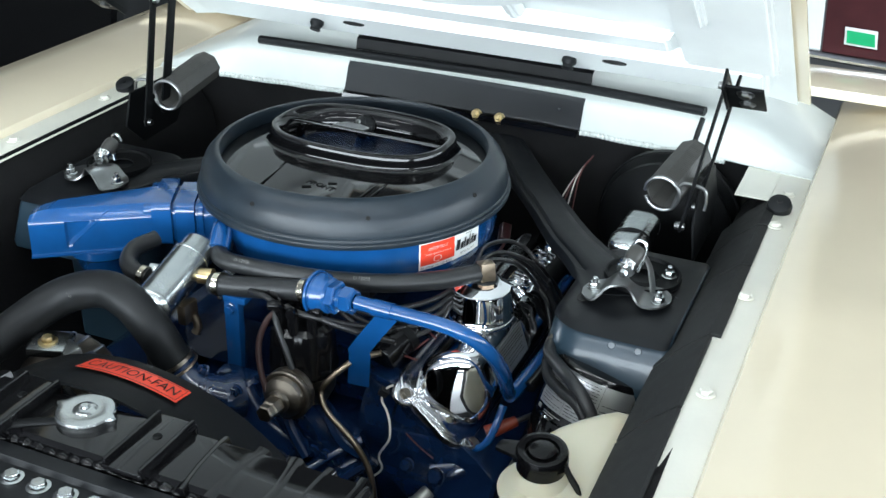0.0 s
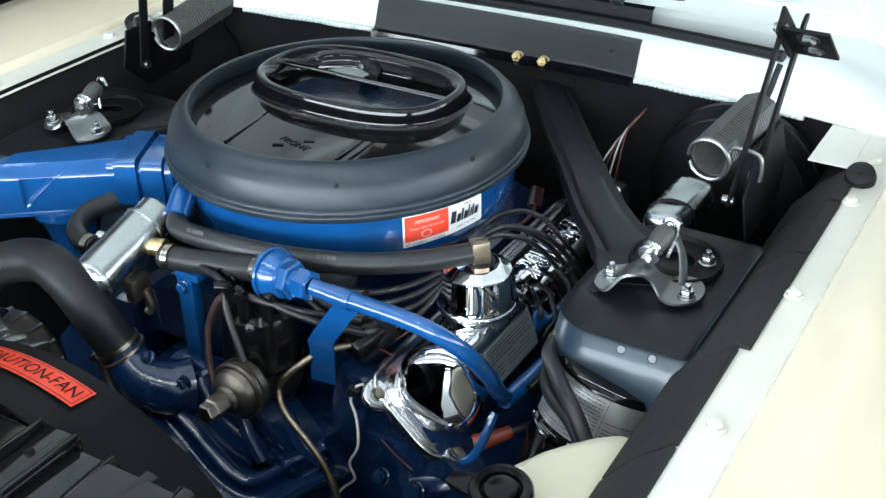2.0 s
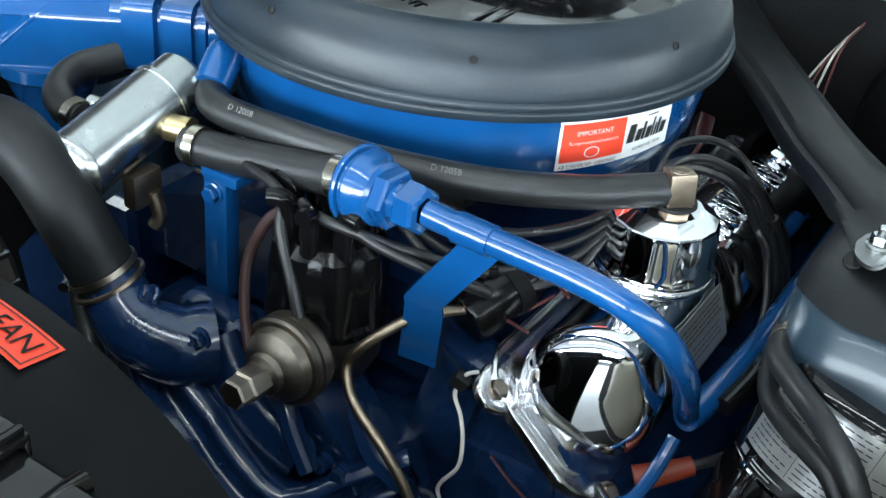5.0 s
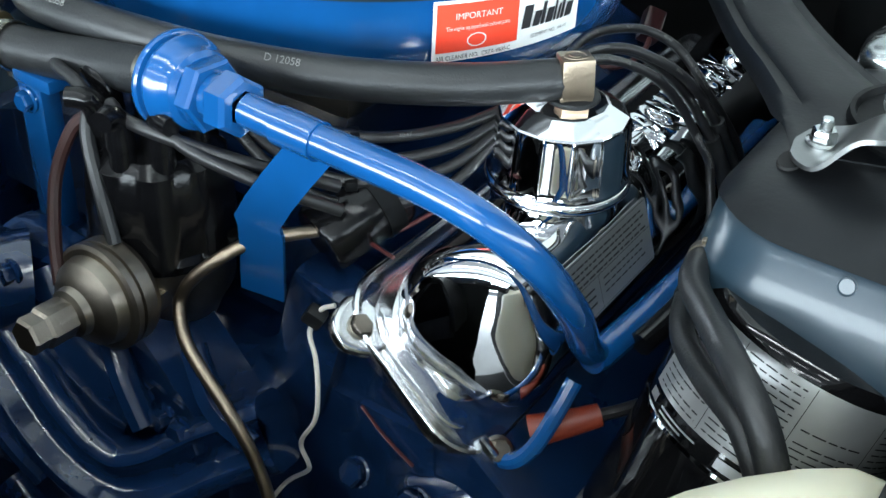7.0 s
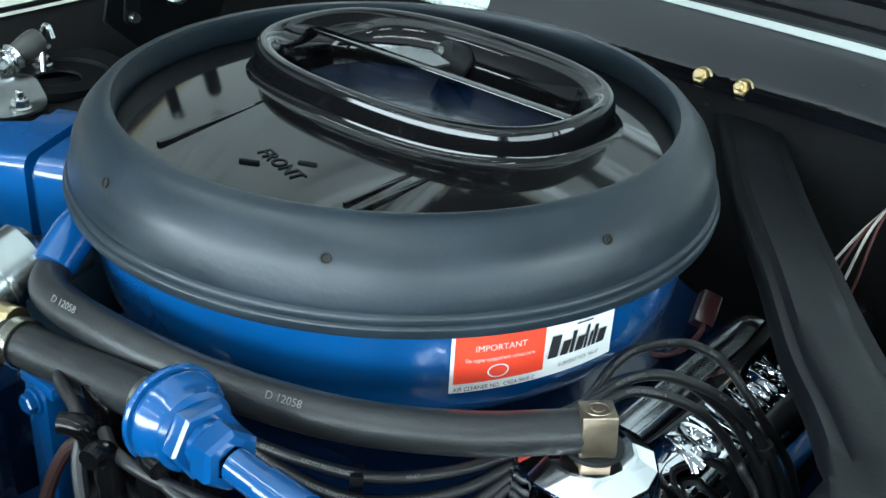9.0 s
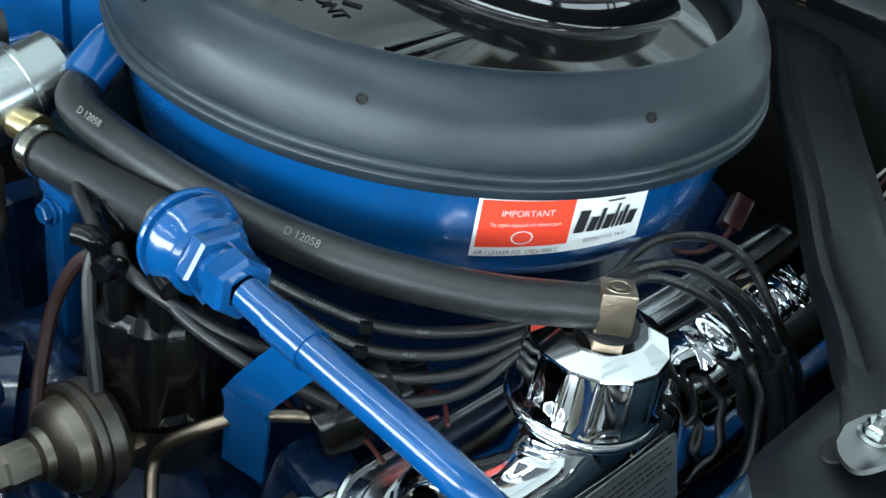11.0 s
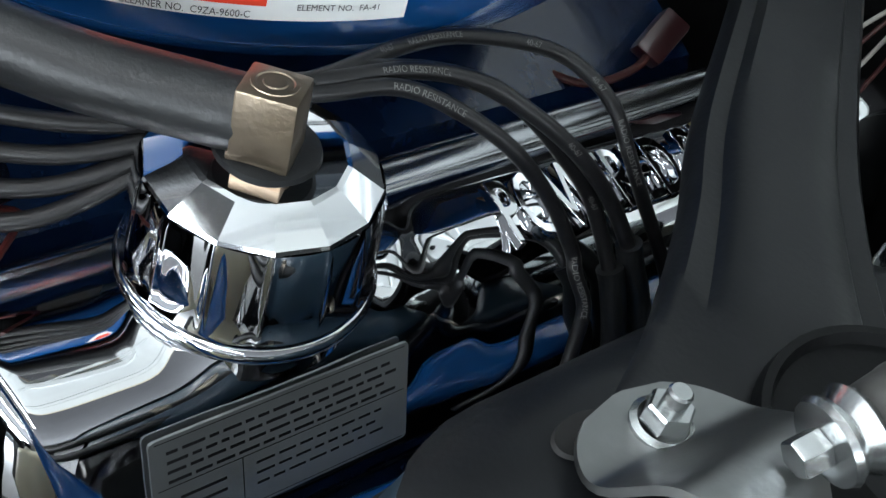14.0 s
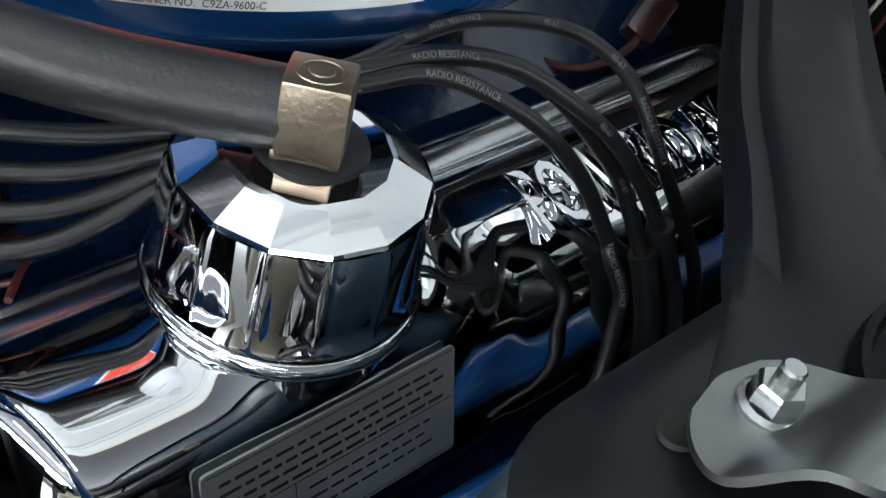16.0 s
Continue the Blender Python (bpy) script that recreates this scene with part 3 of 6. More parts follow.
# shock towers, caps and braces
def tower(side):
    X = lambda x: MID + side * (x + 0.025 - (0.014 if side < 0 else 0))
    secs = []
    for z, y0, y1, x0, r in ((0.55, -0.02, 0.16, 0.36, 0.05), (0.762, -0.03, 0.15, 0.345, 0.05), (0.772, -0.128, 0.15, 0.334, 0.06), (0.779, -0.146, 0.15, 0.331, 0.065), (0.789, -0.1485, 0.15, 0.331, 0.065), (0.843, -0.1245, 0.142, 0.338, 0.062), (0.852, -0.117, 0.136, 0.345, 0.058), (0.857, -0.104, 0.125, 0.357, 0.050), (0.858, -0.06, 0.09, 0.38, 0.03)):
        s = []
        x1 = 0.505
        for cx, cy, a0 in ((x1 - 0.01, y1 - 0.01, 0), (x0 + r, y1 - r, 90), (x0 + r, y0 + r, 180), (x1 - 0.01, y0 + 0.01, 270)):
            rr = 0.01 if cx > 0.45 else r
            for k in range(9):
                a = radians(a0 + 90 * k / 8)
                s.append((X(cx + rr * math.cos(a)), cy + rr * math.sin(a), z))
        secs.append(s)
    t = thing("shock_tower", loft(secs), M_TOWER, "semi-gloss blue-black shock tower of the engine bay", "shock tower", "shock towers", smooth=50)
    for x in (0.431, 0.466):
        part("plug", lathe([(0.0055, -0.001), (0.0055, 0.0006), (0.0048, 0.0008), (0.0042, 0.0002), (0, 0.0002)], Matrix.Translation((X(x), -0.1252, 0.8415)) @ pose(0, 0, 0, 66), seg=18), M_TOWER, t)
    pad = [[(x - side * 0.0014, y - 0.0012 * (y < 0), z + 0.0016) for x, y, z in row] for row in secs[-4:]]
    for i, (x, y, z) in enumerate(pad[0]):
        pad[0][i] = (x, y, z + (0.006 if y < -0.09 else 0.0))
    part("top_pad", loft(pad), M_BRACE, t, "matt black top pad", smooth=50)
    part("slot_hole", lathe([(0, 0.0012), (0.0070, 0.0012), (0.0085, 0.0016), (0.0092, 0.0002)], Matrix.Translation((X(0.368), -0.050, 0.8598)) @ pose(0, 0, 0, 2, -3, 0) @ Matrix.Diagonal((0.85, 1.4, 1, 1)), 28), M_BAR, t, "dark slot")
    # cap bracket: a pressed bridge with ears
    cap = sub_thing("shock_cap", (X(0.43), -0.02, 0.862), t, "grey pressed steel shock absorber cap")
    rows = []
    for i in range(41):
        u = i / 40
        x = 0.364 + 0.120 * u
        end = math.sqrt(max(0.0, 1 - (max(0.0, 0.22 - u, u - 0.78) / 0.22) ** 2))
        front = -0.040 - 0.032 * end + 0.020 * u + 0.012 * math.exp(-((u - 0.56) / 0.11) ** 2)
        back = -0.036 + (0.030 + 0.016 * u) * end - 0.022 * math.exp(-((u - 0.52) / 0.12) ** 2)
        row = []
        for j in range(13):
            v = j / 12
            hump = 0.026 * math.exp(-(abs(u - 0.42) / 0.17) ** 3) * (1 - 0.35 * v)
            row.append((X(x), front + (back - front) * v, 0.8660 + hump))
        rows.append(row)
    part("bridge", sheet(rows, 0.0028), M_STEEL, cap, "bright pressed steel bridge", smooth=60)
    part("back_plate", lathe([(0.022, 0.0), (0.023, 0.002), (0.048, 0.002), (0.050, 0.006), (0.053, 0.006), (0.054, 0.0), (0.052, -0.004)], Matrix.Translation((X(0.428), 0.036, 0.8645)), 48), M_SATIN, cap, "dark round plate")
    for x, y, z in ((0.379, -0.034, 0.8675), (0.468, -0.036, 0.8675), (0.463, 0.043, 0.8675)):
        part("nut", hexbolt(Matrix.Translation((X(x), y, z)), 0.0078, 0.011, 1.3, 0.006), M_ZINC, cap, "zinc flanged nut on a stud")
    sm = along((X(0.414), -0.032, 0.896), (X(0.422), 0.022, 0.914))
    part("shock_stud", merge(lathe([(0, 0), (0.0055, 0), (0.006, 0.001), (0.006, 0.009), (0.003, 0.010)], sm, 6), lathe([(0.003, 0.009), (0.0125, 0.010), (0.0135, 0.012), (0.0125, 0.014), (0.010, 0.015), (0.012, 0.018), (0.0135, 0.020), (0.012, 0.022), (0.009, 0.024)], sm, 28)), M_ZINC, cap, "zinc shock absorber nut and washers")
    part("bush", lathe([(0.009, 0.022), (0.0105, 0.024), (0.0115, 0.034), (0.0120, 0.036), (0.0120, 0.048), (0.0105, 0.052), (0, 0.053)], sm, 24), M_COIL, cap, "grey steel bush")
    part("clamp_loop", pipe([(X(0.424), 0.020, 0.878), (X(0.430), 0.026, 0.905), (X(0.428), 0.028, 0.919), (X(0.419), 0.027, 0.922), (X(0.412), 0.026, 0.912)], 0.0028, n=6, seg=8), M_ZINC, cap)
    part("cup_arm", pipe([(X(0.428), 0.030, 0.900), (X(0.440), 0.020, 0.888), (X(0.450), 0.000, 0.874), (X(0.455), -0.015, 0.868)], 0.006, n=6, seg=8, flat=0.4), M_STEEL, cap)
    # brace
    br = empty("tower_brace", (X(0.38), 0.0, 0.866), "matt black pressed steel brace from shock tower to cowl", "brace", "tower braces")
    left = spline([(0.030, 0.445, 0.872), (0.12, 0.31, 0.862), (0.20, 0.20, 0.861), (0.265, 0.106, 0.860), (0.303, 0.060, 0.860), (0.330, 0.022, 0.860), (0.350, -0.012, 0.860), (0.364, -0.040, 0.860)], 5)
    right = spline([(0.085, 0.470, 0.872), (0.178, 0.342, 0.862), (0.250, 0.243, 0.861), (0.312, 0.162, 0.860), (0.362, 0.108, 0.860), (0.410, 0.068, 0.860), (0.452, 0.038, 0.860), (0.488, 0.004, 0.860)], 5)
    rows = []
    for i, (p, q) in enumerate(zip(left, right)):
        t = i / (len(left) - 1)
        k = min(1.0, 0.25 + t * 9, max(0.12, (0.86 - t) * 7))
        row = []
        for f, h in ((0.0, -0.012), (0.012, -0.003), (0.06, 0.0012), (0.17, 0.0), (0.225, 0.0055), (0.38, 0.0065), (0.62, 0.0065), (0.775, 0.0055), (0.83, 0.0), (0.94, 0.0012), (0.988, -0.003), (1.0, -0.012)):
            c = p.lerp(q, f)
            row.append((X(c.x), c.y, c.z + h * k))
        rows.append(row)
    part("pressing", sheet(rows, 0.003), M_BRACE, br, "ribbed matt black pressing", smooth=50)
    part("cowl_foot", sheet([[(X(0.020), 0.440, 0.874), (X(0.100), 0.478, 0.874)], [(X(0.014), 0.450, 0.890), (X(0.105), 0.488, 0.890)], [(X(0.012), 0.452, 0.903), (X(0.108), 0.490, 0.903)]], 0.003), M_SATIN, br, "black flanged foot")
    return t


tower(1)
tower(-1)

# black drum with silver label under the tower
drum = empty("drum", (0.408, -0.145, 0.66), "black drum canister with a silver printed label", "canister")
DM = Matrix.Translation((0.386, -0.154, 0.632)) @ pose(0, 0, 0, -19, 13, 0)
part("shell", lathe([(0, 0), (0.066, 0), (0.070, 0.004), (0.070, 0.168), (0.066, 0.174), (0.050, 0.176), (0, 0.177)], DM, 56), M_GLOSS, drum)
part("rim", lathe([(0.0695, 0.0885), (0.0715, 0.089), (0.0715, 0.0915), (0.0695, 0.092)], DM, 56), M_CHROME, drum, "bright rolled rim")


def on_drum(u, v, lift=0.0006):
    a = radians(-90 + u)
    return DM @ Vector(((0.0703 + lift) * math.cos(a), (0.0703 + lift) * math.sin(a), v))


lab = part("label", sheet([[on_drum(u, v) for u in range(-62, 89, 5)] for v in (0.104, 0.13, 0.166)]), M_FOIL, drum, "silver foil label with dark print")
rnd = random.Random(4)
bars, pale = bmesh.new(), bmesh.new()


def label_bar(bm, u0, u1, v, h):
    n = max(1, int((u1 - u0) / 5))
    for k in range(n):
        a, b = u0 + (u1 - u0) * k / n, u0 + (u1 - u0) * (k + 1) / n
        bm.faces.new([bm.verts.new(on_drum(u, z, 0.0010)) for u, z in ((a, v), (b, v), (b, v + h), (a, v + h))])


for col0, col1, rows in ((-57, -26, 14), (-21, 8, 14), (14, 44, 9), (50, 84, 13)):
    for k in range(rows):
        u = col0
        while u < col1 and rnd.random() < 0.93:
            w = rnd.uniform(2.0, 7.5)
            label_bar(bars, u, min(u + w, col1), 0.1075 + k * 0.0041, 0.0009)
            u += w + 1.3
for u in (-23.6, 11.2, 47.0):
    label_bar(bars, u, u + 0.35, 0.105, 0.060)
for u0, u1, v, h in ((-60, -52, 0.0955, 0.0055), (-46, -20, 0.0975, 0.0012), (-46, -28, 0.0945, 0.0012), (-8, 12, 0.0945, 0.0065), (20, 50, 0.0975, 0.0012), (20, 44, 0.0945, 0.0012)):
    label_bar(pale, u0, u1, v, h)
part("print", bars, M_INK, lab, smooth=0)
part("pale_print", pale, M_FOIL, lab, smooth=0)

# windscreen washer bottle
bottle = empty("washer_bottle", (0.44, -0.36, 0.72), "milky white plastic washer bottle with a black cap", "washer bottle")
secs = []
foot = [(0.384, -0.49), (0.382, -0.43), (0.383, -0.36), (0.386, -0.318), (0.392, -0.290), (0.410, -0.260), (0.432, -0.234), (0.455, -0.212), (0.475, -0.198), (0.494, -0.197), (0.505, -0.212), (0.508, -0.24), (0.508, -0.32), (0.508, -0.42), (0.505, -0.485), (0.485, -0.505), (0.44, -0.508), (0.395, -0.506)]
for z, k in ((0.58, 0.92), (0.60, 1.0), (0.775, 1.0), (0.790, 0.985), (0.801, 0.94), (0.807, 0.86), (0.811, 0.6)):
    secs.append([(0.44 + (x - 0.44) * k, -0.36 + (y + 0.36) * k, z - 0.018 + 0.02 * (1 - k) * 2 + (0.014 * (y + 0.36) / 0.15 if z > 0.77 else 0)) for x, y in foot])
part("tank", loft(secs), M_PLASTIC, bottle, smooth=60)
CM = Matrix.Translation((0.424, -0.376, 0.803)) @ pose(0, 0, 0, 6, 2, 0) @ Matrix.Diagonal((0.9, 0.9, 0.95, 1))
part("neck", lathe([(0.054, -0.016), (0.042, -0.004), (0.031, 0.012), (0.027, 0.034)], CM, 32), M_PLASTIC, bottle)
cap = part("cap", lathe([(0.029, 0.018), (0.0315, 0.020), (0.0315, 0.036), (0.0330, 0.038), (0.0330, 0.044), (0.0310, 0.0475), (0.0265, 0.0485), (0.0220, 0.0465), (0.0205, 0.0415), (0.0180, 0.0405), (0.0172, 0.0415), (0.0170, 0.0470), (0.0155, 0.0480), (0.0, 0.0482)], CM, 48), M_BAKE, bottle, "ribbed black rubber cap")
part("cap_strap", sheet([[CM @ Vector((0.030 * math.cos(a) + k * 0.0, 0.030 * math.sin(a), 0.026 + 0.012 * j)) * 1.0 for j in (0, 1)] for a, k in ((0.5, 0), (0.2, 0), (-0.1, 0))] + [[CM @ Vector((x, y, z + 0.012 * j)) for j in (0, 1)] for x, y, z in ((0.04, -0.01, 0.018), (0.052, -0.012, 0.004), (0.058, -0.014, -0.01))], 0.003), M_RUBBER, cap)
part("cap_tab", slab([(-0.058, -0.012), (-0.050, -0.014), (-0.026, -0.018), (-0.026, 0.012), (-0.046, 0.008), (-0.056, 0.004)], 0.006, CM @ Matrix.Translation((0, 0, 0.034)), 0.002), M_BAKE, cap, "black pull tab")

# ---- air cleaner ----
AC = Vector((-0.022, 0.035, 0.0))
ac = empty("air_cleaner", (AC.x, AC.y, 0.84), "large round blue air cleaner with black rubber seal and lid", "air cleaner")
ACM = Matrix.Translation(AC)
part("housing", lathe([(0.10, 0.842), (0.190, 0.842), (0.202, 0.847), (0.212, 0.860), (0.2165, 0.885), (0.2175, 0.926), (0.205, 0.93)], ACM, 96), M_BLUE, ac, "glossy blue enamelled pan")
ring = part("rubber_seal", lathe([(0.220, 0.921), (0.2335, 0.922), (0.2345, 0.9275), (0.2338, 0.9295), (0.2325, 0.9300), (0.2328, 0.9335), (0.2315, 0.9360), (0.2302, 0.9365), (0.2302, 0.9395), (0.2285, 0.9465), (0.2265, 0.956), (0.2210, 0.968), (0.2100, 0.980), (0.2030, 0.9845), (0.1985, 0.984), (0.1965, 0.978), (0.1985, 0.962), (0.202, 0.945), (0.205, 0.928)], ACM, 128), M_SEAL, ac, "thick dusty black rubber hood seal", smooth=60)
part("seal_edge", lathe([(0.2185, 0.921), (0.2235, 0.9185), (0.2275, 0.921)], ACM, 96), M_GLOSS, ac)
for hx, hy in ((-0.065, -0.184), (0.103, -0.167), (0.196, -0.022)):
    d = Vector((hx - AC.x, hy - AC.y, 0)).normalized()
    m = along((AC.x + d.x * 0.2225, AC.y + d.y * 0.2225, 0.9645), (AC.x + d.x * 0.26, AC.y + d.y * 0.26, 0.985))
    part("rivet_hole", lathe([(0.0034, -0.001), (0.0034, 0.0012), (0.0025, 0.0014), (0.0021, 0.0004), (0, 0.0004)], m, 16), M_BAR, ring, "small dark hole")


def lid_bar(x0, y0, x1, y1, w=0.0035, h=0.0040):
    a, b = Vector((x0, y0, 0.9647)), Vector((x1, y1, 0.9647))
    m = frame_of((a + b) / 2, b - a, (0, 0, 1))
    bm = box(0, 0, 0, (b - a).length, w, h, 0.0008)
    bmesh.ops.transform(bm, matrix=m, verts=bm.verts)
    return bm


# oval scoop on the lid
OV = Matrix.Translation((-0.03, 0.076, 0.003)) @ pose(0, 0, 0, 0, 0, -1)


def oval(w, h, z, n=56, p=2.6):
    out = []
    for k in range(n):
        a = 2 * math.pi * k / n
        c, s = math.cos(a), math.sin(a)
        out.append(OV @ Vector((w * math.copysign(abs(c) ** (2 / p), c), h * math.copysign(abs(s) ** (2 / p), s), z)))
    return out


def ring_of(rad, z, n=56):
    return [(AC.x + rad * math.cos(2 * math.pi * k / n), AC.y + rad * math.sin(2 * math.pi * k / n), z) for k in range(n)]


lid = part("lid", loft([ring_of(0.205, 0.950), ring_of(0.202, 0.958), ring_of(0.197, 0.9625), ring_of(0.190, 0.9634), oval(0.152, 0.100, 0.9636), oval(0.146, 0.094, 0.9640)], False), M_GLOSS, ac, "gloss black enamelled lid", smooth=40)
part("lid_rib", lid_bar(0.057, -0.101, 0.057, -0.021), M_GLOSS, lid)
part("lid_rib", lid_bar(0.069, -0.101, 0.069, -0.021), M_GLOSS, lid)
part("lid_rib", lid_bar(-0.090, -0.125, -0.099, -0.015), M_GLOSS, lid)
words("front_mark", "FRONT", 0.0150, Matrix.Translation((-0.012, -0.089, 0.9648)) @ pose(0, 0, 0, 0, 0, -14), M_SATIN, lid, 0.0010, 1.0, "raised lettering")
part("front_arrow", lid_bar(-0.006, -0.079, 0.006, -0.074), M_SATIN, lid)
part("front_arrow", lid_bar(-0.034, -0.104, -0.022, -0.098), M_SATIN, lid)
part("scoop", loft([oval(0.154, 0.102, 0.9630), oval(0.1495, 0.0975, 0.9642), oval(0.1465, 0.0945, 0.9668), oval(0.1452, 0.0932, 0.9720), oval(0.1446, 0.0926, 0.9790), oval(0.1438, 0.0919, 0.9850), oval(0.1420, 0.0902, 0.9878), oval(0.1392, 0.0876, 0.9888), oval(0.1350, 0.0835, 0.9880), oval(0.1305, 0.0792, 0.9840), oval(0.1250, 0.0740, 0.9760), oval(0.1200, 0.0680, 0.9640), oval(0.1190, 0.0660, 0.9470)], False), M_GLOSS, ac, "oval gloss black scoop wall with a rounded rim", smooth=60)
# the darker blue paints in the shade inside the scoop
part("scoop_floor", loft([oval(0.124, 0.068, 0.949), oval(0.06, 0.03, 0.948)]), M_CAST_SHADED, ac, "blue floor inside the scoop, darkened for shade")
part("scoop_flap", box(-0.03, 0.080, 0.983, 0.254, 0.013, 0.003, 0.001, pose(0, 0, 0, -8, 0, -1)), M_GLOSS, ac, "gloss black bar across the scoop")
part("flap_tab", slab([(-0.030, 0.0), (0.026, 0.0), (0.026, 0.020), (0.004, 0.030), (-0.022, 0.026)], 0.002, Matrix.Translation((-0.060, 0.086, 0.9815)) @ pose(0, 0, 0, -6, 0, -1)), M_STEEL, ac, "small bare metal tab")
knob = part("knob", lathe([(0, 0), (0.016, 0), (0.018, 0.004), (0.017, 0.008), (0.014, 0.016), (0.012, 0.02), (0.006, 0.0225), (0, 0.0225)], Matrix.Translation((-0.058, 0.148, 0.963)) @ pose(0, 0, 0, 55, 0, -25), 32), M_RUBBER, ac, "round black knob")
part("knob_screw", lathe([(0, 0.0225), (0.005, 0.0225), (0.004, 0.026), (0, 0.027)], Matrix.Translation((-0.058, 0.148, 0.963)) @ pose(0, 0, 0, 55, 0, -25), 16), M_STEEL, knob)
# decal
A0 = math.degrees(math.atan2(-0.107 - AC.y, 0.152 - AC.x))
A1 = math.degrees(math.atan2(0.0 - AC.y, 0.194 - AC.x))


def on_pan(u, v, lift=0.0):
    """u 0..1 along the decal, v 0..1 up it."""
    a = radians(A0 + (A1 - A0) * u)
    z = 0.8725 + 0.0035 * u + (0.0415 - 0.0045 * u) * v
    r = 0.2172 + 0.0007 + lift
    return (AC.x + r * math.cos(a), AC.y + r * math.sin(a), z)


def decal_patch(u0, u1, v0, v1, lift):
    return sheet([[on_pan(u0 + (u1 - u0) * k / 14, v, lift) for k in range(15)] for v in (v0, v1)])


def decal_words(name, text, size, u, v, material, parent, squeeze=1.0, slant=0.0):
    width = 0.1135
    ob = words(name, text, size, Matrix.Identity(4), material, parent, 0.0001, squeeze)
    for vv in ob.data.vertices:
        x, y = vv.co.x + slant * vv.co.y, vv.co.y
        vv.co = on_pan(u + x / width, v + y / 0.039, 0.0011)
    return ob


decal = part("decal", decal_patch(0, 1, 0, 1, 0.0), M_PAPER, ac, "white and red printed decal", smooth=0)
part("red_panel", decal_patch(0.02, 0.525, 0.16, 0.95, 0.0005), M_RED, decal, "red panel", smooth=0)
decal_words("heading", "IMPORTANT", 0.0058, 0.27, 0.74, M_PAPER, decal)
decal_words("line", "The engine equipped with exhaust parts", 0.0038, 0.27, 0.55, M_PAPER, decal, 0.72)
ovals = bmesh.new()
prev = None
for k in range(25):
    a = 2 * math.pi * k / 24
    cur = [ovals.verts.new(on_pan(0.26 + s * 0.06 * math.cos(a), 0.33 + s * 0.115 * math.sin(a), 0.0011)) for s in (0.86, 1.0)]
    if prev:
        ovals.faces.new((prev[0], cur[0], cur[1], prev[1]))
    prev = cur
part("oval_mark", ovals, M_PAPER, decal, smooth=0)
decal_words("footer", "AIR CLEANER NO.  C9ZA-9600-C", 0.0042, 0.25, 0.07, M_INK, decal, 0.85)
decal_words("footer", "ELEMENT NO.  FA-41", 0.0038, 0.76, 0.17, M_INK, decal, 0.9)
for u, w, v1 in ((0.545, 0.062, 0.74), (0.622, 0.050, 0.60), (0.682, 0.026, 0.74), (0.718, 0.050, 0.60), (0.778, 0.018, 0.78), (0.806, 0.018, 0.62), (0.834, 0.024, 0.72), (0.868, 0.056, 0.60)):
    part("brand_mark", sheet([[on_pan(u + 0.02 * k + w * a, 0.34 + (v1 - 0.34) * k, 0.0012) for a in (0, 0.5, 1)] for k in (0, 1)]), M_INK, decal, smooth=0)
part("brand_mark", decal_patch(0.72, 0.83, 0.85, 0.875, 0.0012), M_INK, decal, smooth=0)

# ---- intake duct ----
duct = empty("intake_duct", (-0.3, -0.13, 0.84), "blue enamelled sheet metal intake duct joined to the air cleaner", "intake duct")
dm = frame_of((-0.195, -0.060, 0.883), (-0.90, -0.43, 0), (0, 0, 1))


def dsec(s, w, zlo, zhi, r):
    return [tuple(dm @ Vector((s, y + 0.005, z + (zhi + zlo) / 2))) for y, z in rounded(w, zhi - zlo, r, 4)]


part("collar", loft([dsec(-0.05, 0.082, -0.044, 0.0210, 0.020), dsec(0.024, 0.084, -0.044, 0.0210, 0.020), dsec(0.025, 0.090, -0.046, 0.0240, 0.018), dsec(0.032, 0.090, -0.046, 0.0240, 0.018), dsec(0.033, 0.086, -0.044, 0.0220, 0.018), dsec(0.036, 0.086, -0.044, 0.0220, 0.018), dsec(0.037, 0.096, -0.046, 0.0260, 0.014), dsec(0.064, 0.097, -0.045, 0.0260, 0.013), dsec(0.0655, 0.089, -0.040, 0.0210, 0.013), dsec(0.0685, 0.089, -0.040, 0.0210, 0.013), dsec(0.070, 0.102, -0.040, 0.0290, 0.010), dsec(0.098, 0.105, -0.038, 0.0280, 0.009), dsec(0.0995, 0.096, -0.034, 0.0230, 0.009), dsec(0.11, 0.096, -0.034, 0.0230, 0.009)]), M_BLUE, duct, "banded blue collar", smooth=35)


def lerp_at(s, *pairs):
    for (a, u), (b, v) in zip(pairs, pairs[1:]):
        if s <= b:
            return u + (v - u) * max(0.0, s - a) / (b - a)
    return pairs[-1][1]


def pressed(s, z):
    """Depth of the three-cornered pressed recess of the front face."""
    top = 0.004 + 0.004 * math.exp(-((s - 0.192) / 0.02) ** 2)
    low = 0.004 - 0.040 * (s - 0.177) / 0.042
    d = min((s - 0.177) / 0.004, (0.222 - s) / 0.003, (top - z) / 0.003, (z - low) / 0.004)
    return 0.0055 * max(0.0, min(1.0, d))


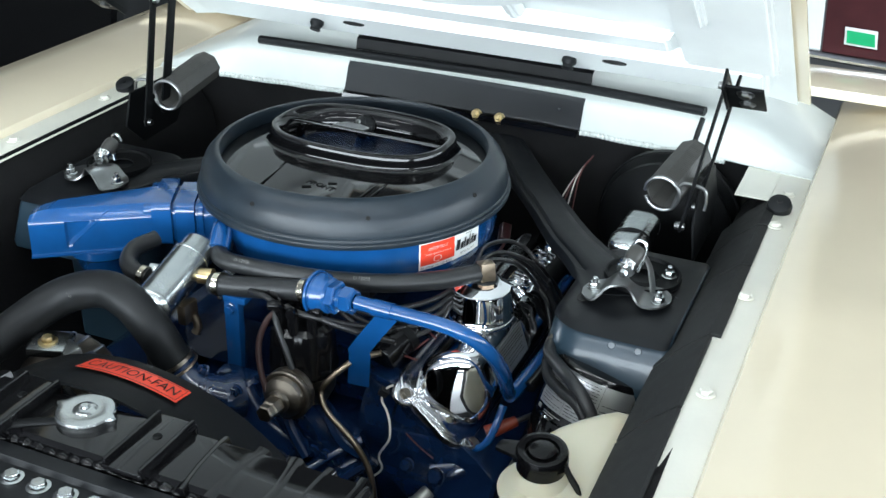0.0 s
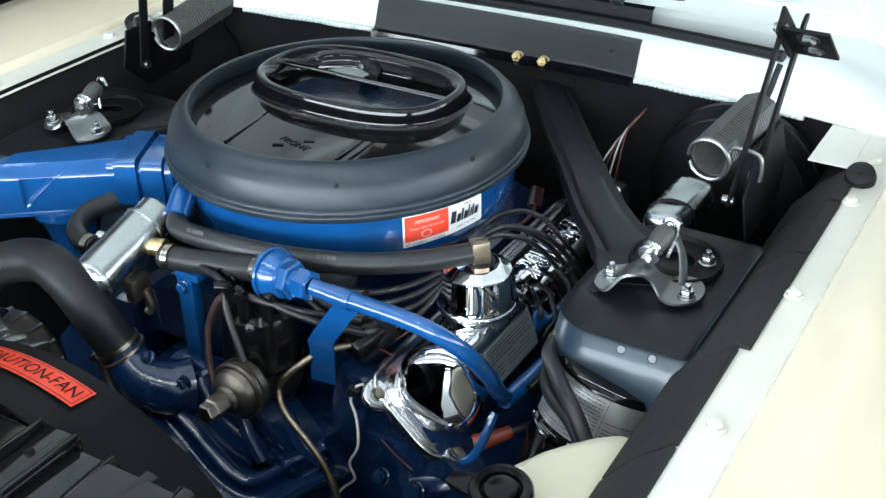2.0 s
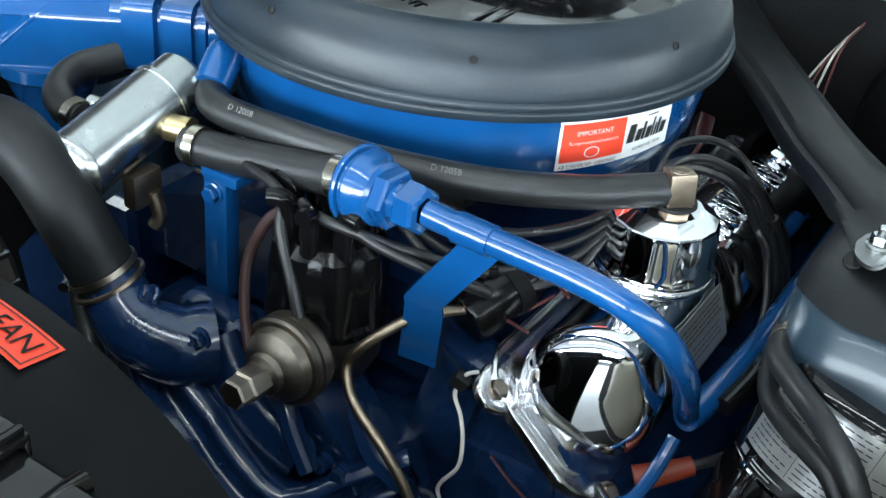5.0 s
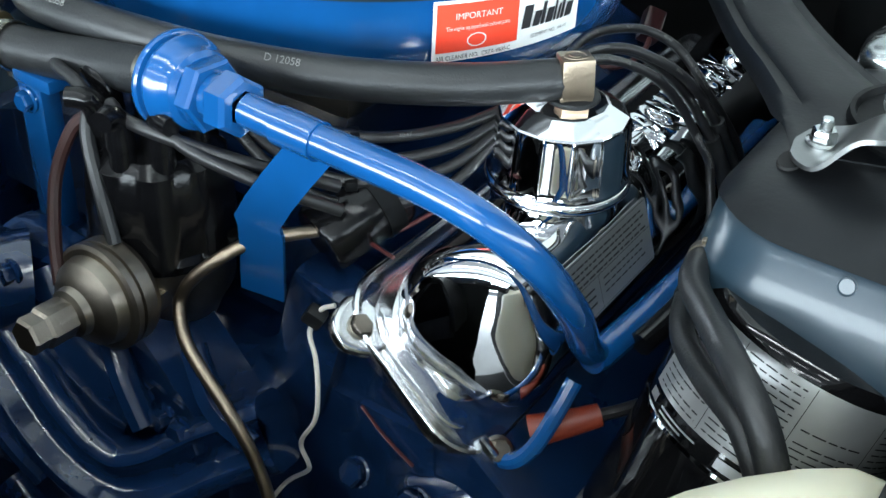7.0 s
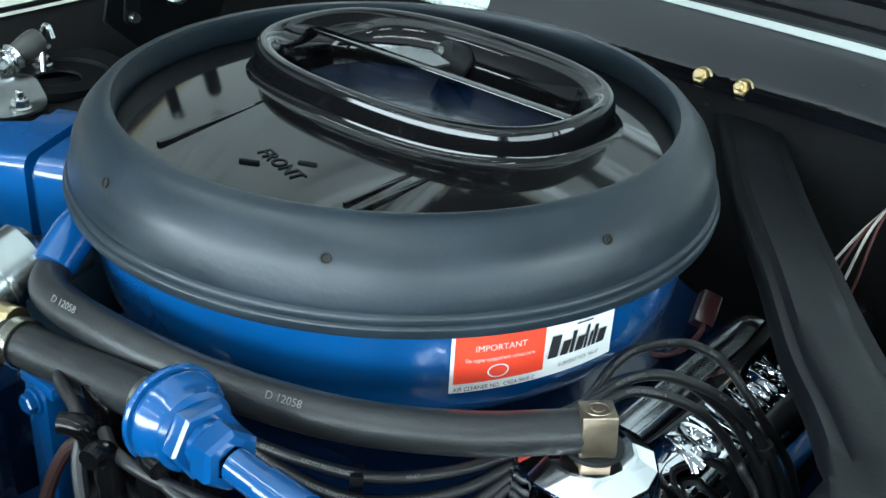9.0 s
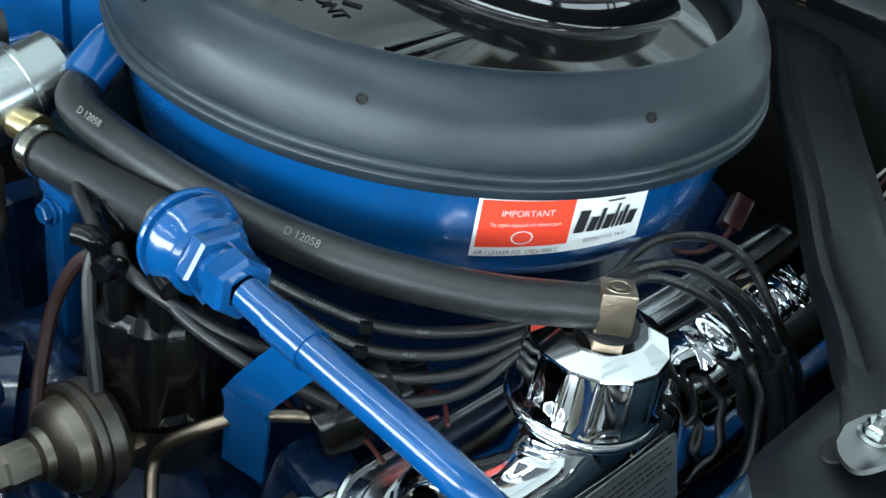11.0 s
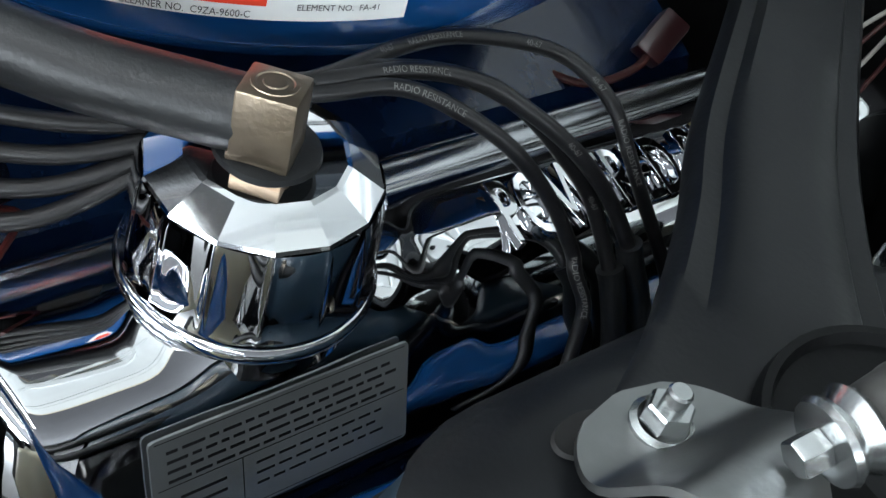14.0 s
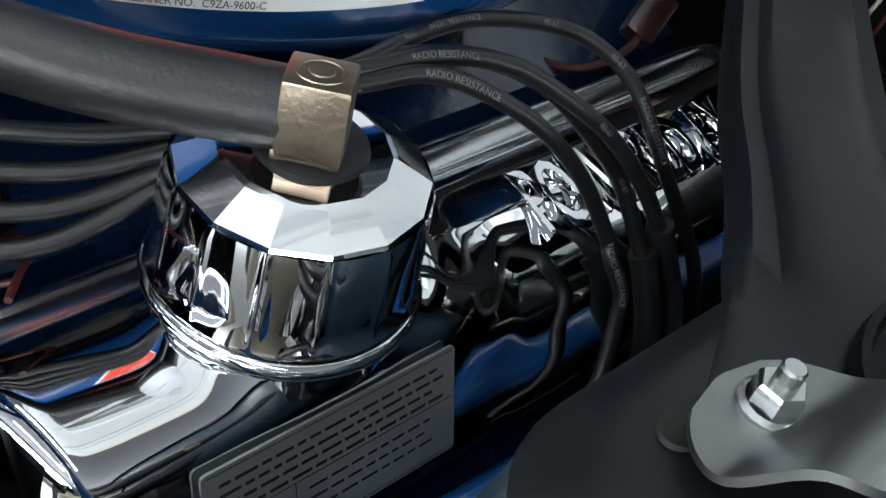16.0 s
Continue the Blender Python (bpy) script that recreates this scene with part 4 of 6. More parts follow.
def body_section(s):
    yf = 0.0453 + 0.0961 * s
    zb = lerp_at(s, (0.096, -0.030), (0.116, -0.041), (0.2725, -0.049))
    zc = lerp_at(s, (0.036, 0.010), (0.097, 0.008), (0.2725, 0.002))
    zt = lerp_at(s, (0.036, 0.027), (0.097, 0.026), (0.235, 0.022), (0.262, 0.016), (0.2725, 0.010))
    yb = lerp_at(s, (0.096, -0.020), (0.2725, 0.036))
    sec = [(yb, zb), (yb - 0.001, zt - 0.004), (yb + 0.003, zt), (yf - 0.016, min(zt, zc + 0.0175)), (yf - 0.013, min(zt, zc + 0.0165)), (yf - 0.002, zc + 0.003), (yf - 0.0003, zc)]
    for k in range(1, 17):
        z = zc + (zb + 0.002 - zc) * k / 16
        sec.append((yf - pressed(s, z), z))
    sec += [(yf + 0.001, zb + 0.0008), (yf + 0.0045, zb), (yf + 0.0045, zb - 0.0025), (yf - 0.004, zb - 0.003), (yb + 0.004, zb - 0.003)]
    return [tuple(dm @ Vector((s, y, z))) for y, z in sec]


part("duct_body", loft([body_section(0.096 + 0.1765 * k / 60) for k in range(61)]), M_BLUE, duct, "folded blue duct body with a pressed recess", smooth=28)
part("press_rib", pipe([dm @ Vector((s, 0.0453 + 0.0961 * s - 0.0005 - max(0.0, z - 0.006) * 0.85, z)) for s, z in ((0.157, 0.020), (0.166, 0.012), (0.175, 0.004), (0.195, -0.014), (0.214, -0.032))], 0.0014, n=4, seg=6), M_BLUE, duct)
part("lower_horn", lathe([(0.0, -0.02), (0.030, -0.02), (0.034, 0.010), (0.044, 0.034), (0.050, 0.040), (0.050, 0.052), (0.0, 0.052)], Matrix.Translation((-0.350, -0.158, 0.785)), 40), M_BLUE, duct, "round blue horn under the body")

# ---- bypass valve canister and hoses ----
can = empty("vacuum_canister", (-0.145, -0.26, 0.83), "brushed silver cylindrical valve canister with hose stubs", "canister")
ca, cb = Vector((-0.146, -0.322, 0.850)), Vector((-0.146, -0.196, 0.886))
cl = (cb - ca).length
part("shell", lathe([(0, 0), (0.014, 0.001), (0.022, 0.004), (0.0270, 0.010), (0.0280, 0.014), (0.0280, cl * 0.78), (0.0292, cl * 0.785), (0.0292, cl * 0.815), (0.0255, cl * 0.82), (0.0255, cl), (0.020, cl + 0.006), (0, cl + 0.006)], along(ca, cb), 48), M_CAN, can)
part("end_cap", lathe([(0, -0.0030), (0.006, -0.0030), (0.0075, -0.0012), (0.012, -0.0010), (0.0135, -0.0026), (0.017, -0.0018), (0.023, 0.002), (0.0281, 0.010), (0.0288, 0.013), (0.0281, 0.015)], along(ca, cb), 48), M_CAN, can, "bright domed end")
mid = ca.lerp(cb, 0.62)
part("stub", pipe([mid, mid + Vector((0.025, 0.006, -0.004)), mid + Vector((0.045, 0.010, -0.003))], 0.011, n=3), M_CAD, can)
part("stub", pipe([mid, mid + Vector((-0.025, -0.01, -0.002)), mid + Vector((-0.04, -0.014, -0.001))], 0.010, n=3), M_CAN, can)
part("foot", merge(box(-0.125, -0.265, 0.825, 0.014, 0.03, 0.03, 0.003), pipe([(-0.12, -0.26, 0.82), (-0.115, -0.258, 0.80), (-0.118, -0.262, 0.79)], 0.006, n=3)), M_BRASS, can)


def clamp(at, to, r, group="hose clamps", w=0.009, dark=False):
    p, q = Vector(at), Vector(to)
    m = along(p, q)
    c = thing("hose_clamp", lathe([(r + 0.0006, -w / 2), (r + 0.0018, -w / 2), (r + 0.0018, w / 2), (r + 0.0006, w / 2)], m, 32, closed=True), M_IRON if dark else M_CLAMP, "dark twin-band hose clamp on the radiator hose" if dark else "bright plated steel band hose clamp on a rubber hose", "hose clamp", group)
    part("screw", merge(lathe([(0, -0.006), (0.0035, -0.006), (0.0035, 0.006), (0.0045, 0.006), (0.0045, 0.009), (0, 0.009)], m @ Matrix.Translation((0.003, -r - 0.004, 0)) @ pose(0, 0, 0, 0, 90, 0), 12), lathe([(0, -0.002), (0.006, -0.002), (0.006, 0.002), (0, 0.002)], m @ Matrix.Translation((0, -r - 0.003, 0)) @ pose(0, 0, 0, 90), 10)), M_ZINC, c)
    if dark:
        part("second_band", lathe([(r + 0.0004, -0.002), (r + 0.0030, -0.0014), (r + 0.0030, 0.0014), (r + 0.0004, 0.002)], m @ Matrix.Translation((0, 0, -0.011)), 40, closed=True), M_BRASS, c)
    return c


h2 = [(-0.100, -0.240, 0.862), (-0.06, -0.238, 0.866), (-0.02, -0.236, 0.872), (0.025, -0.236, 0.880), (0.058, -0.238, 0.887)]
thing("valve_hose", pipe(h2, 0.0145, n=8, seg=20), M_HOSE, "short straight black rubber hose between canister and check valve", "hose")
clamp((-0.088, -0.240, 0.8635), (-0.06, -0.238, 0.866), 0.0148)
clamp((0.046, -0.237, 0.8845), (0.058, -0.238, 0.887), 0.0148)
h3 = [(-0.178, -0.272, 0.868), (-0.20, -0.270, 0.868), (-0.225, -0.255, 0.872), (-0.235, -0.225, 0.878), (-0.225, -0.19, 0.88)]
thing("elbow_hose", pipe(h3, 0.0125, n=8, seg=16), M_HOSE, "short bent black rubber hose behind the canister", "hose")
clamp((-0.185, -0.272, 0.868), (-0.20, -0.270, 0.868), 0.0128)
h1 = [(-0.122, -0.172, 0.888), (-0.112, -0.200, 0.886), (-0.085, -0.213, 0.885), (-0.01, -0.215, 0.888), (0.065, -0.203, 0.888), (0.135, -0.178, 0.888), (0.19, -0.138, 0.886), (0.222, -0.103, 0.885), (0.232, -0.092, 0.885)]
hose = thing("breather_hose", pipe(h1, 0.0128, n=10, seg=20), M_HOSE, "long black rubber breather hose under the air cleaner", "hose")
part("housing_elbow", pipe([(-0.135, -0.145, 0.90), (-0.128, -0.165, 0.903), (-0.121, -0.182, 0.897), (-0.116, -0.196, 0.889)], 0.0155, n=6, seg=16), M_BLUE, hose, "blue enamelled elbow")
for bx, by, bz in ((-0.06, -0.2215, 0.8965), (0.108, -0.196, 0.8975)):
    words("marking", "D 12058", 0.0065, frame_of((bx, by - 0.003, bz + 0.0012), (1, 0.15 + bx * 1.5, 0), (0.25, -0.75, 0.6)), M_PRINT, hose, 0.0001)

# ---- check valve, tube and strap ----
air = empty("air_injection_tube", (0.2, -0.25, 0.88), "blue painted air injection tube with check valve and strap", "air tube")
fa, fb_ = Vector((0.058, -0.239, 0.887)), Vector((0.132, -0.249, 0.893))
am = along(fa, fb_)
part("check_valve", lathe([(0, -0.002), (0.012, -0.002), (0.0125, 0.003), (0.0270, 0.0032), (0.0298, 0.0045), (0.0300, 0.0065), (0.0290, 0.0080), (0.0262, 0.0085), (0.0258, 0.0105), (0.0280, 0.0115), (0.0285, 0.0135), (0.0275, 0.0175), (0.0255, 0.0200), (0.0238, 0.0230), (0.0232, 0.0290), (0.020, 0.0315), (0, 0.0315)], am, 56), M_BLUE, air, "blue flanged valve body", smooth=28)
part("hex_nut", lathe([(0.017, 0.0300), (0.0205, 0.0305), (0.0218, 0.0320), (0.0218, 0.0410), (0.0200, 0.0430), (0.012, 0.0432)], am, 6), M_BLUE, air, smooth=15)
part("collar", lathe([(0.0148, 0.041), (0.0148, 0.049), (0.012, 0.05)], am, 32), M_BLUE, air)
part("hex_nut", lathe([(0.012, 0.0485), (0.0165, 0.0490), (0.0180, 0.0505), (0.0180, 0.0630), (0.0155, 0.0660), (0.0105, 0.0670)], am @ pose(0, 0, 0, 0, 0, 22), 6), M_BLUE, air, smooth=15)
tube = [(0.126, -0.248, 0.8925), (0.158, -0.249, 0.892), (0.199, -0.2505, 0.8925), (0.241, -0.250, 0.891), (0.276, -0.243, 0.880), (0.299, -0.222, 0.850), (0.307, -0.190, 0.805), (0.304, -0.160, 0.762), (0.301, -0.135, 0.735)]
part("tube", pipe(tube, 0.0098, n=10, seg=20), M_BLUE, air, "glossy blue bent tube")
part("joint", pipe([(0.150, -0.2488, 0.892), (0.166, -0.2492, 0.892), (0.178, -0.2497, 0.892)], 0.0112, n=4, seg=20), M_BLUE, air)
part("rail_tube", pipe([(0.3015, -0.142, 0.7365), (0.305, -0.12, 0.735), (0.312, -0.02, 0.735), (0.312, 0.10, 0.735), (0.312, 0.25, 0.735)], 0.0105, n=6, seg=16), M_BLUE, air)
part("branch_tube", pipe([(0.303, -0.165, 0.735), (0.300, -0.18, 0.715), (0.294, -0.192, 0.694), (0.284, -0.198, 0.682), (0.268, -0.197, 0.678)], 0.0055, n=6, seg=10), M_BLUE, air)
strap = [(0.171, -0.248, 0.884), (0.156, -0.2515, 0.862), (0.141, -0.2515, 0.840), (0.1285, -0.2485, 0.8205), (0.1285, -0.2460, 0.812), (0.1265, -0.2440, 0.790), (0.1240, -0.2420, 0.762)]
part("strap", sheet([[(x - 0.0135, y - 0.0042, z + 0.002), (x + 0.0135, y + 0.0042, z - 0.002)] for x, y, z in strap], 0.003), M_BLUE, air, "folded blue steel strap", smooth=15)

# ---- valve cover (chrome) ----
vc = empty("valve_cover", (0.24, 0.0, 0.72), "chrome stamped valve cover with raised lettering", "valve cover")
VC_IN = [(0.178, 0.745), (0.182, 0.762), (0.190, 0.779), (0.2025, 0.7925), (0.219, 0.8018), (0.238, 0.8062), (0.253, 0.8045), (0.2632, 0.7985), (0.2700, 0.7890), (0.2765, 0.771), (0.2835, 0.749), (0.284, 0.725), (0.275, 0.703), (0.262, 0.693)]


def vsec(y, k, dz=0.0, wave=0.0, tall=None):
    """Section of the cover; k and tall scale its width and height about the rail's middle; dz lowers and rounds the crown."""
    c = Vector((0.232, 0, 0.722))
    out = []
    arc = spline([(x, 0, z) for x, z in VC_IN], 9)
    for i, q in enumerate(arc):
        f = math.sin(math.pi * i / (len(arc) - 1))
        p = c + (q - c) * k
        p.z = c.z + (q.z - c.z) * (k if tall is None else tall)
        p.z -= dz * f ** 2 * (1 + 1.6 * max(0, (p.x - 0.235) / 0.05))
        p.z += wave * math.sin(i * 0.245 + y * 160)
        p.x += wave * 0.6 * math.sin(i * 0.355 + y * 110)
        if p.z > 0.785:
            away = math.hypot(p.x - 0.2325, y + 0.080)
            p.z += 0.0050 * math.exp(-((away - 0.036) / 0.0095) ** 2) if away > 0.036 else 0.0050
        turn = max(0.0, min(1.0, (-0.142 - y) / 0.065))
        out.append((p.x, y + 0.28 * (p.x - 0.195) * turn ** 1.5, p.z))
    return out


def smooth_step(t):
    return t * t * (3 - 2 * t)


def end_scale(y, depth, power):
    """How far the rounded end has opened at y."""
    t = min(1.0, (y + 0.2070) / depth)
    return (1 - (1 - t) ** power) ** (1 / power)


secs = [vsec(y, end_scale(y, 0.054, 3.0), 0.0, 0.0, end_scale(y, 0.034, 2.2)) for y in (-0.2070 + 0.065 * (1 - math.cos(math.pi / 2 * i / 46)) for i in range(1, 46))]
secs += [vsec(-0.142 + 0.003 * i, 1.0) for i in range(36)]
secs += [vsec(-0.036 + 0.0025 * i, 1 - 0.022 * smooth_step(i / 24), 0.011 * smooth_step(i / 24), 0.0005 * math.sin(math.pi * i / 24) ** 2) for i in range(25)]
secs += [vsec(0.03 + 0.0125 * k, 0.978, 0.011, 0.00008) for k in range(16)]
secs += [vsec(0.24, 0.985, 0.004), vsec(0.26, 1.0), vsec(0.30, 1.0), vsec(0.315, 0.95), vsec(0.325, 0.8)]
part("cover_shell", loft(secs), M_CHROME, vc, "mirror chrome stamped shell", smooth=75)
# rail round the foot: a U-section frame in the sloping plane
rm = frame_of((0.2155, 0.04, 0.7225), (0.765, 0, -0.644), (0.644, 0, 0.765))
rail_o = rounded(0.134, 0.530, 0.036, 8)


def rail_ring(off, z):
    return [tuple(rm @ Vector((x * (1 + off / 0.067), y * (1 + off / 0.265), z))) for x, y in rail_o]


rb = bmesh.new()
rr = [[rb.verts.new(p) for p in rail_ring(o, z)] for o, z in ((-0.0300, 0.012), (-0.0285, 0.0055), (-0.0265, 0.0025), (-0.0240, 0.0015), (-0.0140, 0.0015), (-0.0132, 0.0032), (-0.0118, 0.0032), (-0.0110, 0.0015), (-0.0045, 0.0018), (-0.0025, 0.0042), (-0.0008, 0.0052), (0.0008, 0.0042), (0.0012, 0.0015), (0.0005, -0.006))]
for a, b in zip(rr, rr[1:]):
    for k in range(len(a)):
        j = (k + 1) % len(a)
        rb.faces.new((a[k], a[j], b[j], b[k]))
part("mounting_rail", rb, M_DIE, vc, "chrome channel rail", smooth=50)
EAR = Matrix.Translation((0.1815, -0.2185, 0.7510)) @ rm.to_3x3().to_4x4()
part("rail_ear", lathe([(0.0200, -0.004), (0.0200, 0.0012), (0.0185, 0.0026), (0.0150, 0.0022), (0, 0.0022)], EAR, 36, lambda a, i: 1 + 0.06 * math.sin(3 * a + 0.6)), M_DIE, vc, "hammered chrome ear round the bolt", smooth=60)
part("rail_bolt", hexbolt(EAR @ Matrix.Translation((0.0, -0.002, 0.002)), 0.0074, 0.005, 1.15), M_IRON, vc, "grey rail bolt")
part("rail_bolt", hexbolt(Matrix.Translation((0.272, -0.196, 0.682)) @ Matrix.Rotation(radians(43), 4, "Y") @ pose(0, 0, 0, 22), 0.0075, 0.008, 1.35), M_IRON, vc, "grey rail bolt")
part("bolt_clip", box(0, 0, 0.004, 0.016, 0.007, 0.010, 0.002, Matrix.Translation((0.268, -0.2035, 0.684)) @ rm.to_3x3().to_4x4()), M_ZINC, vc, "small bright spring clip")
# raised letters on the crown
lm = frame_of((0.2410, 0.1130, 0.7940), (0.03, 1.0, 0.0), (0.20, 0, 0.98))
words("lettering", "POWERED BY", 0.047, lm, M_CHROME, vc, 0.0022, 0.49, "raised chrome lettering", 0.0007)
for k in range(4):
    bar = slab(rounded(0.013, 0.026, 0.003, 3), 0.004, lm @ Matrix.Translation((0.094 + 0.018 * k, 0, -0.001)))
    part("brand_bar", bar, M_CHROME, vc)
# foil plate on the outer side
pm = frame_of((0.2790, -0.0835, 0.7655), (0.0, 1.0, 0.0), (0.945, 0, 0.33))
plate = part("tune_plate", slab(rounded(0.108, 0.046, 0.002, 2), 0.0012, pm @ Matrix.Translation((0, 0, 0.0015))), M_PLATE, vc, "grey printed tune-up plate")
bars = bmesh.new()
rnd = random.Random(8)


def plate_bar(x0, x1, y, h):
    vs = [bars.verts.new(pm @ Vector((x, yy, 0.0031))) for x, yy in ((x0, y), (x1, y), (x1, y + h), (x0, y + h))]
    bars.faces.new(vs)


for k in range(4):
    x = -0.048
    while x < 0.044:
        w = rnd.uniform(0.003, 0.009)
        plate_bar(x, min(x + w, 0.048), 0.0160 - 0.0042 * k, 0.0014)
        x += w + 0.0016
for k in range(3):
    x = -0.014
    while x < 0.040:
        w = rnd.uniform(0.003, 0.008)
        plate_bar(x, min(x + w, 0.048), -0.004 - 0.0048 * k, 0.0012)
        x += w + 0.0018
    plate_bar(-0.044, -0.026, -0.005 - 0.005 * k, 0.0014)
for y in (0.0215, 0.0015, -0.0215):
    plate_bar(-0.052, 0.052, y, 0.0004)
plate_bar(-0.0196, -0.0192, -0.021, 0.0225)
part("print", bars, M_INK, plate, smooth=0)

# ---- oil filler breather cap and elbow ----
CAP = Vector((0.2325, -0.0800, 0.0))
cap = sub_thing("breather_cap", (CAP.x, CAP.y, 0.80), vc, "chrome fluted oil filler breather cap")
cm = Matrix.Translation(CAP)


def flute(a, i):
    return 1 + {9: 0.004, 10: 0.014, 11: 0.018, 12: 0.018, 13: 0.006}.get(i, 0.0) * (max(0, math.cos(14 * a)) ** 14)


part("cap_skirt", lathe([(0.0385, 0.806), (0.0420, 0.8072), (0.0452, 0.8098), (0.0470, 0.8122), (0.0474, 0.8146), (0.0466, 0.8166), (0.0452, 0.8174), (0.0458, 0.8190), (0.0454, 0.8208), (0.0444, 0.8225), (0.0440, 0.830), (0.0428, 0.845), (0.0420, 0.855), (0.0412, 0.8585)], cm, 320, flute), M_CHROME, cap, "fluted chrome skirt", smooth=50)
part("cap_top", lathe([(0.0412, 0.8585), (0.0405, 0.8598), (0.0285, 0.8665), (0.0265, 0.8672), (0.0, 0.8672)], cm, 14), M_CHROME, cap, "faceted chrome top", smooth=8)
part("filler_neck", lathe([(0.0415, 0.796), (0.0405, 0.800), (0.0395, 0.803), (0.0385, 0.809)], cm, 48), M_CHROME, cap)
part("brass_insert", merge(lathe([(0.0095, 0.8665), (0.0095, 0.8735), (0, 0.8735)], cm @ Matrix.Translation((0.006, -0.005, 0)), 24), box(CAP.x + 0.010, CAP.y - 0.009, 0.8700, 0.017, 0.012, 0.0065, 0.001, pose(0, 0, 0, 0, 0, 42))), M_COPPER, cap, "pale copper-coloured insert")
part("grommet", lathe([(0.010, 0.8715), (0.0165, 0.8718), (0.0180, 0.8735), (0.0175, 0.8755), (0.0140, 0.8768), (0, 0.8770)], cm @ Matrix.Translation((0.006, -0.005, 0)), 36), M_RUBBER, cap, "black rubber grommet")
elbow = empty("hose_elbow", (0.238, -0.087, 0.87), "dull brass block elbow fitting at the hose end", "fitting")
em = frame_of((0.2405, -0.0875, 0.8890), (0.72, 0.66, 0.05), (-0.05, 0.10, 1.0))
part("block", box(0, 0, 0, 0.0200, 0.0200, 0.0245, 0.0016, em, 2), M_BRASS, elbow)
part("top_boss", lathe([(0.0078, 0), (0.0076, 0.0006), (0.0062, 0.0007), (0.0058, 0.0003), (0.0040, 0.0003), (0.0036, 0.0007), (0, 0.0007)], em @ Matrix.Translation((0, 0, 0.0120)), 28), M_BRASS, elbow, "turned round boss")
part("lower_lip", box(0, 0, -0.0125, 0.0206, 0.0206, 0.0040, 0.0014, em, 2), M_BRASS, elbow, "flared lower lip")

# ---- distributor with vacuum advance ----
dist = empty("distributor", (0.050, -0.240, 0.75), "black distributor with bronze-grey vacuum advance", "distributor")
DC = Matrix.Translation((0.040, -0.240, 0))
part("cap", lathe([(0.047, 0.770), (0.048, 0.776), (0.0455, 0.780), (0.044, 0.812), (0.041, 0.835), (0.034, 0.842), (0, 0.845)], DC, 64, lambda a, i: 1 + (0.035 * math.cos(8 * a) if 2 <= i <= 4 else 0)), M_BAKE, dist, "gloss black ribbed cap")
for k in range(8):
    a = radians(45 * k + 10)
    part("terminal_tower", lathe([(0.0085, 0), (0.0075, 0.016), (0.0085, 0.017), (0.0075, 0.030), (0, 0.031)], DC @ Matrix.Translation((0.031 * math.cos(a), 0.031 * math.sin(a), 0.833)), 14), M_BAKE, dist)
part("terminal_tower", lathe([(0.009, 0), (0.008, 0.03), (0, 0.031)], DC @ Matrix.Translation((0, 0, 0.84)), 14), M_BAKE, dist)
for k in range(8):
    a = radians(45 * k + 10)
    c, q = math.cos(a), math.sin(a)
    part("terminal_boot", pipe([(0.040 + 0.031 * c, -0.240 + 0.031 * q, 0.852), (0.040 + 0.032 * c, -0.240 + 0.032 * q, 0.866), (0.040 + 0.038 * c, -0.240 + 0.038 * q, 0.873), (0.040 + 0.052 * c, -0.240 + 0.052 * q + 0.006, 0.8735)], lambda t: 0.0088 - 0.0025 * t, n=5, seg=12), M_BAKE, dist, "black rubber terminal boot")
part("bowl", lathe([(0.025, 0.70), (0.035, 0.725), (0.043, 0.74), (0.045, 0.768), (0.030, 0.772)], DC, 40), M_IRON, dist, "bronze-grey cast bowl")
va, vb = Vector((0.050, -0.292, 0.762)), Vector((0.050, -0.367, 0.767))
part("vacuum_advance", lathe([(0, -0.010), (0.026, -0.010), (0.0325, -0.006), (0.0345, -0.002), (0.0345, 0.0065), (0.0325, 0.0072), (0.0325, 0.0092), (0.0350, 0.0095), (0.0350, 0.0135), (0.0325, 0.0150), (0.0290, 0.0152), (0.0285, 0.0180), (0.0270, 0.0230), (0.0215, 0.0285), (0.0160, 0.0310), (0.0150, 0.0360), (0.0115, 0.038), (0.0115, 0.05), (0, 0.05)], along(va, vb), 64), M_IRON, dist, "stepped bronze-grey diaphragm can", smooth=22)
part("vacuum_nut", lathe([(0.0125, 0.038), (0.0132, 0.040), (0.0132, 0.055), (0.0115, 0.057), (0.0118, 0.066), (0.0105, 0.068), (0, 0.068)], along(va, vb), 6), M_IRON, dist, "hex end nut", smooth=20)
part("arm", box(0.058, -0.272, 0.752, 0.030, 0.035, 0.014, 0.005), M_IRON, dist)

